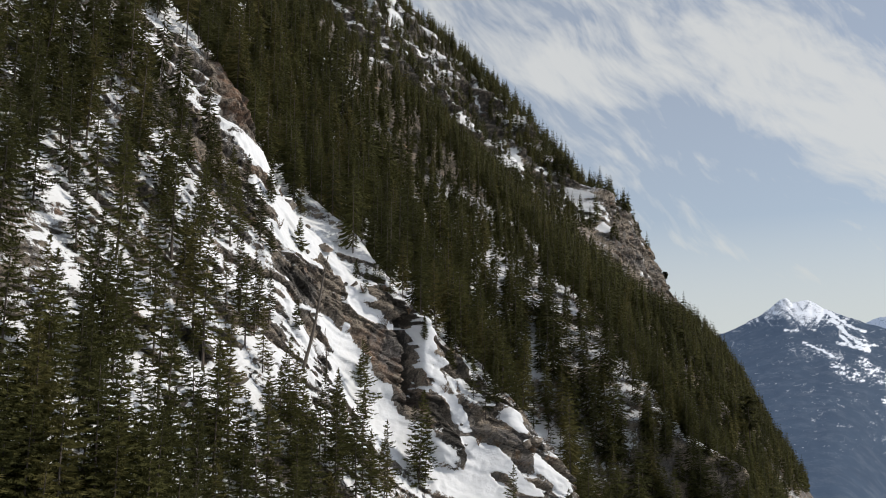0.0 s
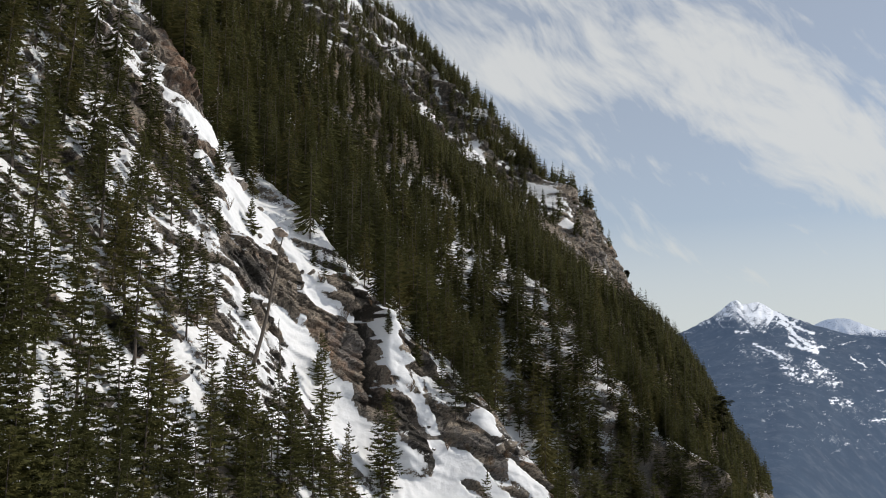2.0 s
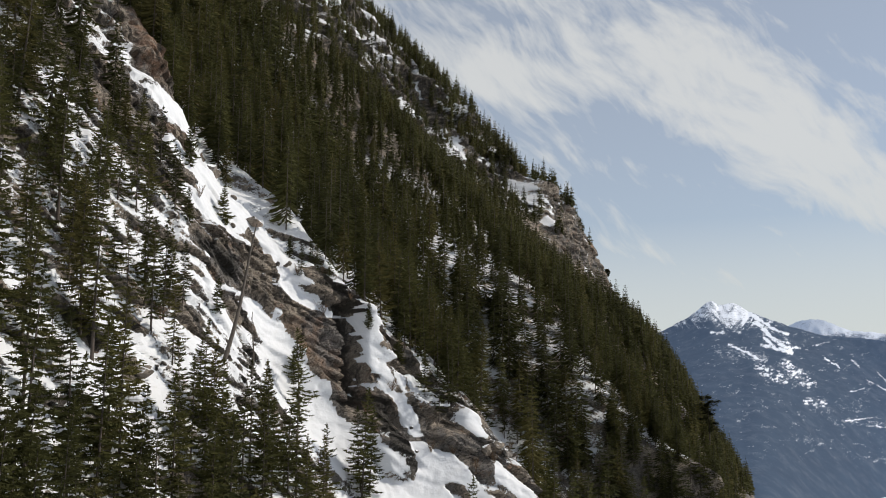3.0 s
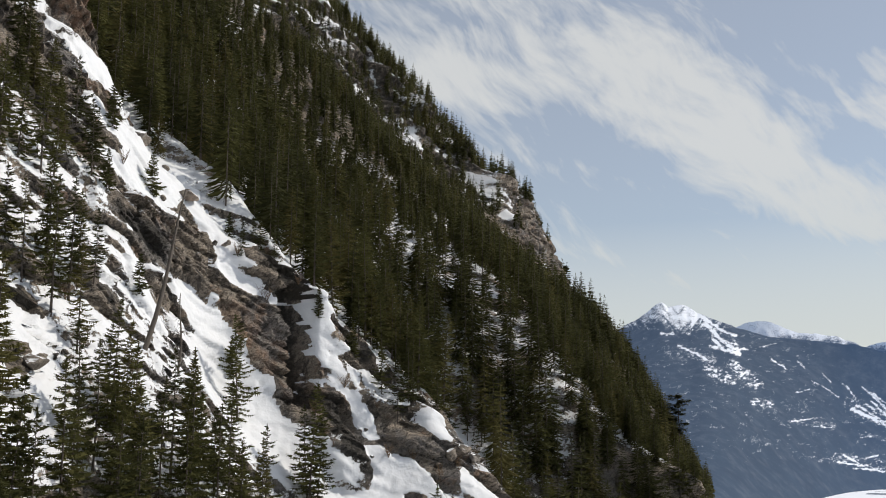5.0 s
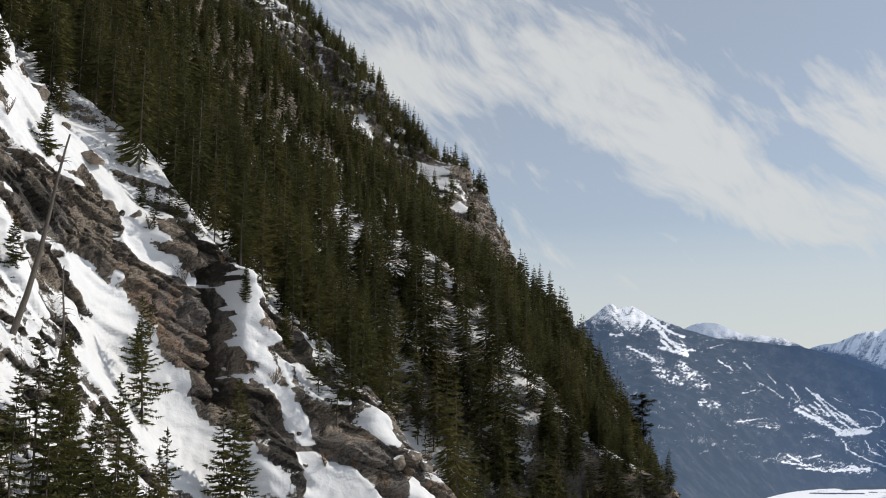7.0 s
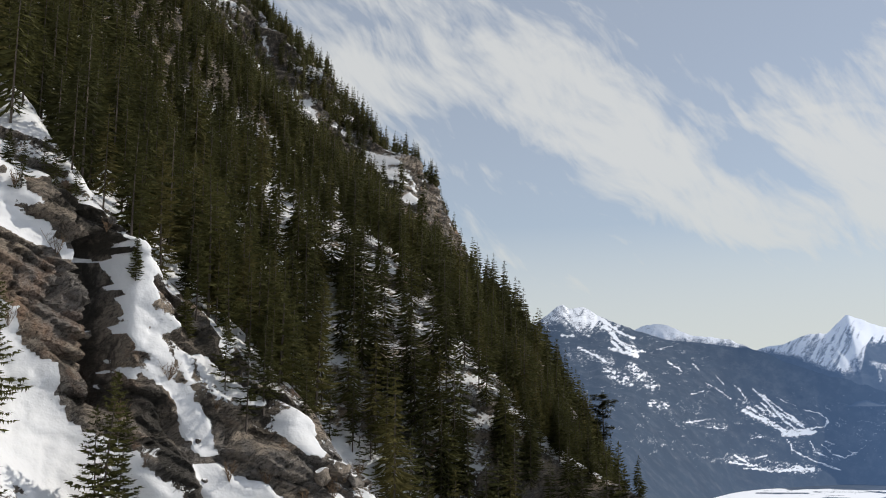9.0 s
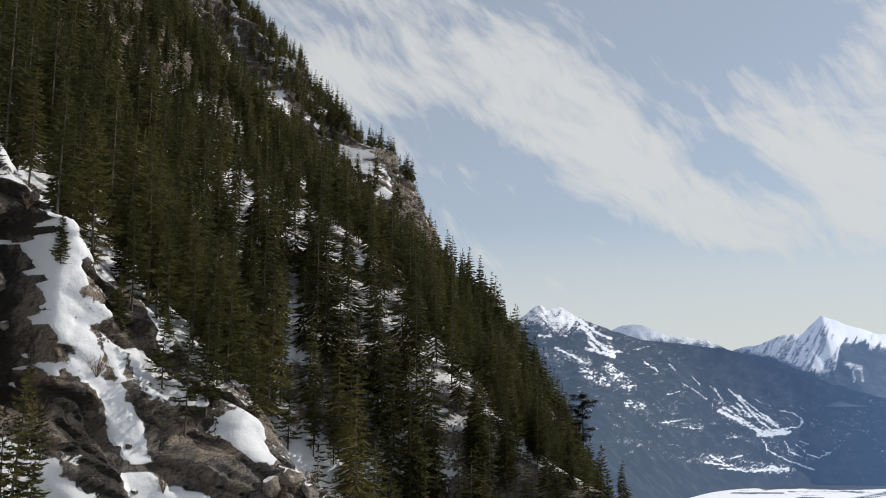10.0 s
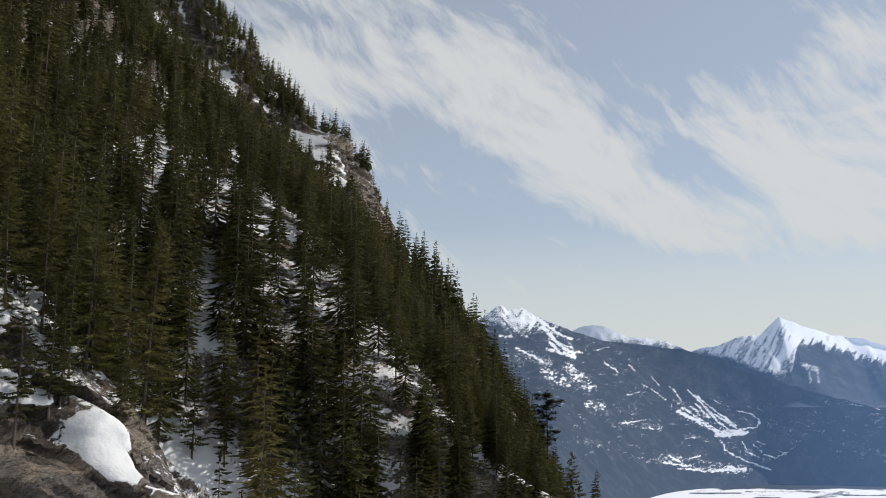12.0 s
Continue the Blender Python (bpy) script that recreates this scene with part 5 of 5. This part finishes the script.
SKI_RUNS_B = [
    (28.73, 2.29, 29.09, 1.81, 0.05, 1),
    (29.94, 1.57, 30.34, 0.91, 0.06, 1),
    (28.13, 1.92, 28.53, 1.64, 0.03, 0.8),
    (29.66, 1.77, 30.05, 1.37, 0.04, 0.8),
    (30.09, 0.34, 30.84, -0.05, 0.12, 0.9),
    (30.84, -0.05, 31.78, -0.59, 0.1, 1),
    (31.78, -0.59, 32.26, -0.9, 0.08, 1),
    (30.33, 0.54, 31.38, -0.17, 0.06, 0.9),
    (31.38, -0.17, 32.34, -0.79, 0.06, 0.9),
    (30.68, 1.56, 31.31, 0.93, 0.08, 1),
    (31.31, 0.93, 32.22, -0.17, 0.07, 1),
    (32.22, -0.17, 32.87, -0.74, 0.06, 1),
    (31.13, 1.21, 32.09, 0.42, 0.06, 1),
    (32.09, 0.42, 33.15, -0.47, 0.06, 1),
    (31.82, 0.34, 32.78, -0.28, 0.05, 0.9),
    (32.78, -0.28, 33.33, -0.7, 0.05, 0.9),
]
SKI_RUNS_C = [
    (32.04, 0.97, 32.88, 0.57, 0.04, 0.8),
    (31.07, 0.77, 31.8, -0.05, 0.06, 0.9),
    (30.87, 0.58, 31.31, 0.11, 0.06, 0.9),
    (32.53, 0.11, 33.26, -0.51, 0.04, 0.9),
    (33.34, 0.34, 34.12, 0.18, 0.05, 1),
    (34.12, 0.18, 34.58, -0.2, 0.05, 1),
    (34.58, -0.2, 34.3, -0.55, 0.05, 1),
    (34.3, -0.55, 33.66, -0.66, 0.05, 0.9),
    (33.7, -0.05, 34.09, -0.47, 0.04, 0.8),
    (32.18, -1.02, 33.77, -0.86, 0.14, 1),
    (32.45, -0.82, 33.47, -0.74, 0.1, 1),
    (32.36, -1.21, 32.59, -1.82, 0.05, 1),
    (32.59, -1.82, 33.58, -2.38, 0.05, 1),
    (33.58, -2.38, 34.99, -2.87, 0.05, 1),
    (33.52, -1.36, 33.79, -1.93, 0.04, 0.9),
    (33.79, -1.93, 34.36, -2.22, 0.04, 0.9),
]
SKI_RUNS_D = [
    (34.37, -1.35, 34.82, -1.54, 0.05, 0.9),
    (34.09, -1.5, 34.63, -2.03, 0.04, 0.9),
    (34.63, -2.03, 35.25, -2.21, 0.04, 1),
    (35.25, -2.21, 35.92, -1.86, 0.05, 1),
    (35.92, -1.86, 36.34, -1.56, 0.03, 0.9),
    (35.41, -1.83, 35.84, -2.02, 0.03, 0.8),
    (30.75, -2.28, 31.21, -2.14, 0.06, 0.9),
    (31.67, -2.94, 33.55, -2.84, 0.08, 1),
    (29.2, -2.55, 30.73, -2.73, 0.06, 0.9),
    (29.96, -2.85, 31.86, -3.02, 0.06, 0.9),
    (29.5, -2.16, 30.16, -2.54, 0.06, 0.8),
    (32.63, -2.7, 33.36, -2.96, 0.08, 0.9),
    (28.1, -0.6, 29.19, -0.68, 0.04, 0.7),
    (26.92, -0.37, 28.31, -0.15, 0.05, 0.7),
    (30.37, -1.22, 30.99, -1.12, 0.04, 0.7),
    (39.36, 0.67, 39.91, 0.59, 0.05, 0.8),
]
SKI_RUNS = SKI_RUNS_A + SKI_RUNS_B + SKI_RUNS_C + SKI_RUNS_D
SKI_GLADES = [
    (21.14, 3.64, 22.77, 3.23, 0.33, 0.32),
    (22.56, 2.58, 23.81, 2, 0.29, 0.5),
    (23.99, 2.77, 25.22, 1.67, 0.33, 0.5),
    (24.95, 0.75, 25.87, 0.59, 0.18, 0.55),
    (20.31, 3.75, 21.13, 3.13, 0.29, 0.25),
    (26.92, -0.31, 29.17, -0.68, 0.18, 0.26),
    (25.54, 0.23, 27.74, 0.54, 0.25, 0.2),
    (24.3, -1.31, 25.54, -1.52, 0.2, 0.24),
    (30.09, 0.48, 33.1, -0.78, 0.45, 0.3),
    (29.2, -2.36, 33.73, -2.95, 0.29, 0.34),
    (27.64, -2.37, 29.2, -2.55, 0.14, 0.3),
    (32.68, -1.55, 34.51, -2.3, 0.29, 0.2),
    (30.42, -0.99, 31.18, -1.18, 0.16, 0.2),
    (40.19, 0.09, 41.26, -0.41, 0.18, 0.22),
    (38.5, -1.68, 40.92, -1.65, 0.29, 0.12),
    (22.19, 5.28, 24.21, 3.73, 0.41, 0.3),
]


def ski_snow(a, e, rel, x, y, z):
    wa, we = a + 0.05 * fbm(a * 5.1, e * 5.1, seed=98), e + 0.035 * fbm(a * 6.3, e * 6.3, seed=99)
    fine = fbm(a * 8.0, e * 12.0, seed=97, octaves=3, gain=0.65)
    line = np.interp(a, (17, 19.3, 20.1, 20.8, 21.4, 22.2, 23.4, 24.4), (4.9, 4.9, 5.1, 4.7, 4.7, 4.9, 5.0, 4.9))
    ribs = fbm((a - 0.75 * (e - 5) * np.sign(a - 21)) * 5.5, e * 0.9, seed=95, octaves=4, gain=0.65)
    top = sstep(e + 0.42 * ribs + 0.12 * fine, line - 0.1, line + 0.75) * (1 - sstep(a, 24.6, 25.4))
    top = top * (1 - 0.35 * sstep(ribs + 0.5 * (20.9 - a), 0.15, 0.75) * (1 - sstep(a, 21.0, 22.4)))
    runs = capsules(wa, we, [(a0, b0, a1, b1, 0.85 * r, g) for a0, b0, a1, b1, r, g in SKI_RUNS])
    specks = sstep(fbm(a * 3.1, e * 7.0, seed=96, octaves=5, gain=0.7), 0.25, 1.1) * sstep(e, -3.4, -1.8) * (1 - 0.75 * sstep(a, 27.5, 29.5) * sstep(e, 0.9, 1.8))
    glades = capsules(wa, we, [(a0, b0, a1, b1, 1.25 * r, g) for a0, b0, a1, b1, r, g in SKI_GLADES]) * (0.65 + 0.9 * fine)
    return 0.02 + 0.60 * top + 0.62 * runs * (0.92 + 0.25 * fine) + np.maximum(0.30 * specks, glades)


def high_snow(a, e, rel, x, y, z):
    return 0.10 + 0.62 * sstep(e + 0.3 * fbm(a * 1.9, e * 1.9, seed=94), 3.3, 4.8) + 0.16 * rel


def peak_snow(a, e, rel, x, y, z):
    line = np.interp(a, (28, 31.3, 33, 34.6, 35.4, 36.4, 36.8, 37.8, 38.7, 39.9, 41.6, 46, 54), (3.2, 3.3, 3.0, 2.3, 2.0, 2.2, 3.55, 3.85, 3.35, 2.95, 2.5, 2.6, 3.0))
    ribs = fbm((a - 0.55 * e) * 5.0, e * 1.1, seed=92, octaves=5, gain=0.68)
    # left face: bare rock ribs, and its shade put in as thinner snow
    shaded_side = (1 - sstep(a - 0.35 * (5.4 - e), 35.9, 36.3))
    scar = 0.42 * capsules(a, e, [(36.95, 2.85, 37.7, 2.6, 0.16, 1.0), (37.2, 2.6, 37.3, 1.9, 0.14, 0.9), (37.7, 2.6, 37.75, 1.9, 0.1, 0.8)])
    snow = 0.04 + 0.80 * sstep(e + 0.30 * ribs, line - 0.15, line + 0.55)
    snow = snow - 0.44 * shaded_side * sstep(ribs, -0.8, 0.7) * (1 - 0.6 * sstep(e, 4.8, 5.4)) - 0.25 * (1 - shaded_side) * sstep(ribs, 0.45, 0.9)
    return snow + scar


AZ = spaced((-14, 14, 0.8), (14, 45, 0.066), (45, 60, 0.8))
jag = 0.05 * fbm(AZ * 2.1, 0 * AZ, seed=5, octaves=4)
ski_crest = jag + hermite(AZ, (-30, 8, 15.5, 18.46, 19.3, 20.07, 20.49, 21.11, 22.2, 23.43, 24.65, 26.25, 27.66, 29.45, 31.01, 32.52, 34.0, 35.85, 37.63, 39.37, 41.37, 60, 80),
                          (2, 2.6, 4.3, 5.45, 6.0, 6.58, 6.25, 6.42, 5.82, 5.31, 4.81, 4.35, 4.2, 3.97, 3.72, 3.0, 2.45, 1.88, 1.3, 0.82, 0.27, -0.5, 0))
mid_crest = 1.5 * jag + hermite(AZ, (-30, 15, 24.0, 24.45, 25.17, 25.88, 26.68, 27.68, 29.46, 30.24, 34, 36, 80), (1, 2.0, 4.9, 5.05, 5.22, 5.26, 4.96, 4.58, 4.39, 4.03, 2.0, 0.6, 0))
peak_crest = jag + hermite(AZ, (-30, 28, 31.2, 32.57, 33.93, 34.69, 35.4, 36.0, 36.59, 37.85, 38.73, 40.13, 41.62, 46, 54, 80), (1, 1.5, 3.78, 4.03, 4.5, 4.56, 5.05, 5.5, 5.2, 4.74, 4.44, 4.18, 3.7, 3.6, 4.3, 4.0))
ski_foot = hermite(AZ, (-30, 22, 26, 28, 29.9, 33.7, 36, 80), (1900, 2000, 2800, 3250, 3620, 3980, 4130, 4180))
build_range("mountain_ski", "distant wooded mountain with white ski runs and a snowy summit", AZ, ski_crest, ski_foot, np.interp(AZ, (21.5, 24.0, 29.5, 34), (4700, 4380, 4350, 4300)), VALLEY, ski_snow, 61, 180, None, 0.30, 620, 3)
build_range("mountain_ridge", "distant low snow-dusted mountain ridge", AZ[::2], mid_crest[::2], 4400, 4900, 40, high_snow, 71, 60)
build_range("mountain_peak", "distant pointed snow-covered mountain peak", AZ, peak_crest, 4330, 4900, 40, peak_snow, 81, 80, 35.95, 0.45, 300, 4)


def build_valley():
    r = np.concatenate([np.linspace(60, 2700, 30), np.linspace(2712, 4860, 110)])
    a = spaced((-180, 24, 2.0), (24, 46, 0.2), (46, 180.1, 3.0))
    R, A = np.meshgrid(r, a, indexing="ij")
    x, y, _ = polar(A, 0.0, R)
    z = VALLEY + 0 * x
    u, v = A, R / 1000
    # a straight runway, field edges with rows of bare trees, and a river of dark scrub
    road = capsules(u, v, [(36.0, 3.25, 38.5, 3.72, 0.10, 1.0), (33.5, 3.68, 37.6, 3.75, 0.03, 0.7)])
    rows = capsules(u, v, [(30.5, 3.55, 33.2, 3.60, 0.03, 0.8), (34.0, 3.40, 35.3, 3.42, 0.04, 0.9), (39.0, 3.42, 40.2, 3.45, 0.03, 0.8), (32.0, 3.25, 33.0, 3.28, 0.04, 0.8), (38.6, 3.62, 42.0, 3.70, 0.03, 0.7)])
    clumps = sstep(fbm(A * 2.2, R / 60, seed=93, octaves=4, gain=0.65), 0.45, 0.8)
    far = sstep(v + 0.08 * fbm(A * 0.7, R / 300, seed=90) - 0.03 * (A - 30), 3.66, 3.74)
    snow = 0.95 + 0.10 * fbm(x / 160, y / 160, seed=91) - 0.55 * road - rows - 0.5 * clumps * sstep(v, 3.2, 3.7) - 0.9 * far
    me = mesh_of("valley_floor", np.stack([x, y, z], -1).reshape(-1, 3), grid_faces(*x.shape), [VALLEY_SNOW], True, None, [("snow", snow), ("haze_glow", 1.0 + 0.9 * sstep(A, 33, 41))])
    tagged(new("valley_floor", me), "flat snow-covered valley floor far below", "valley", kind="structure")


build_valley()
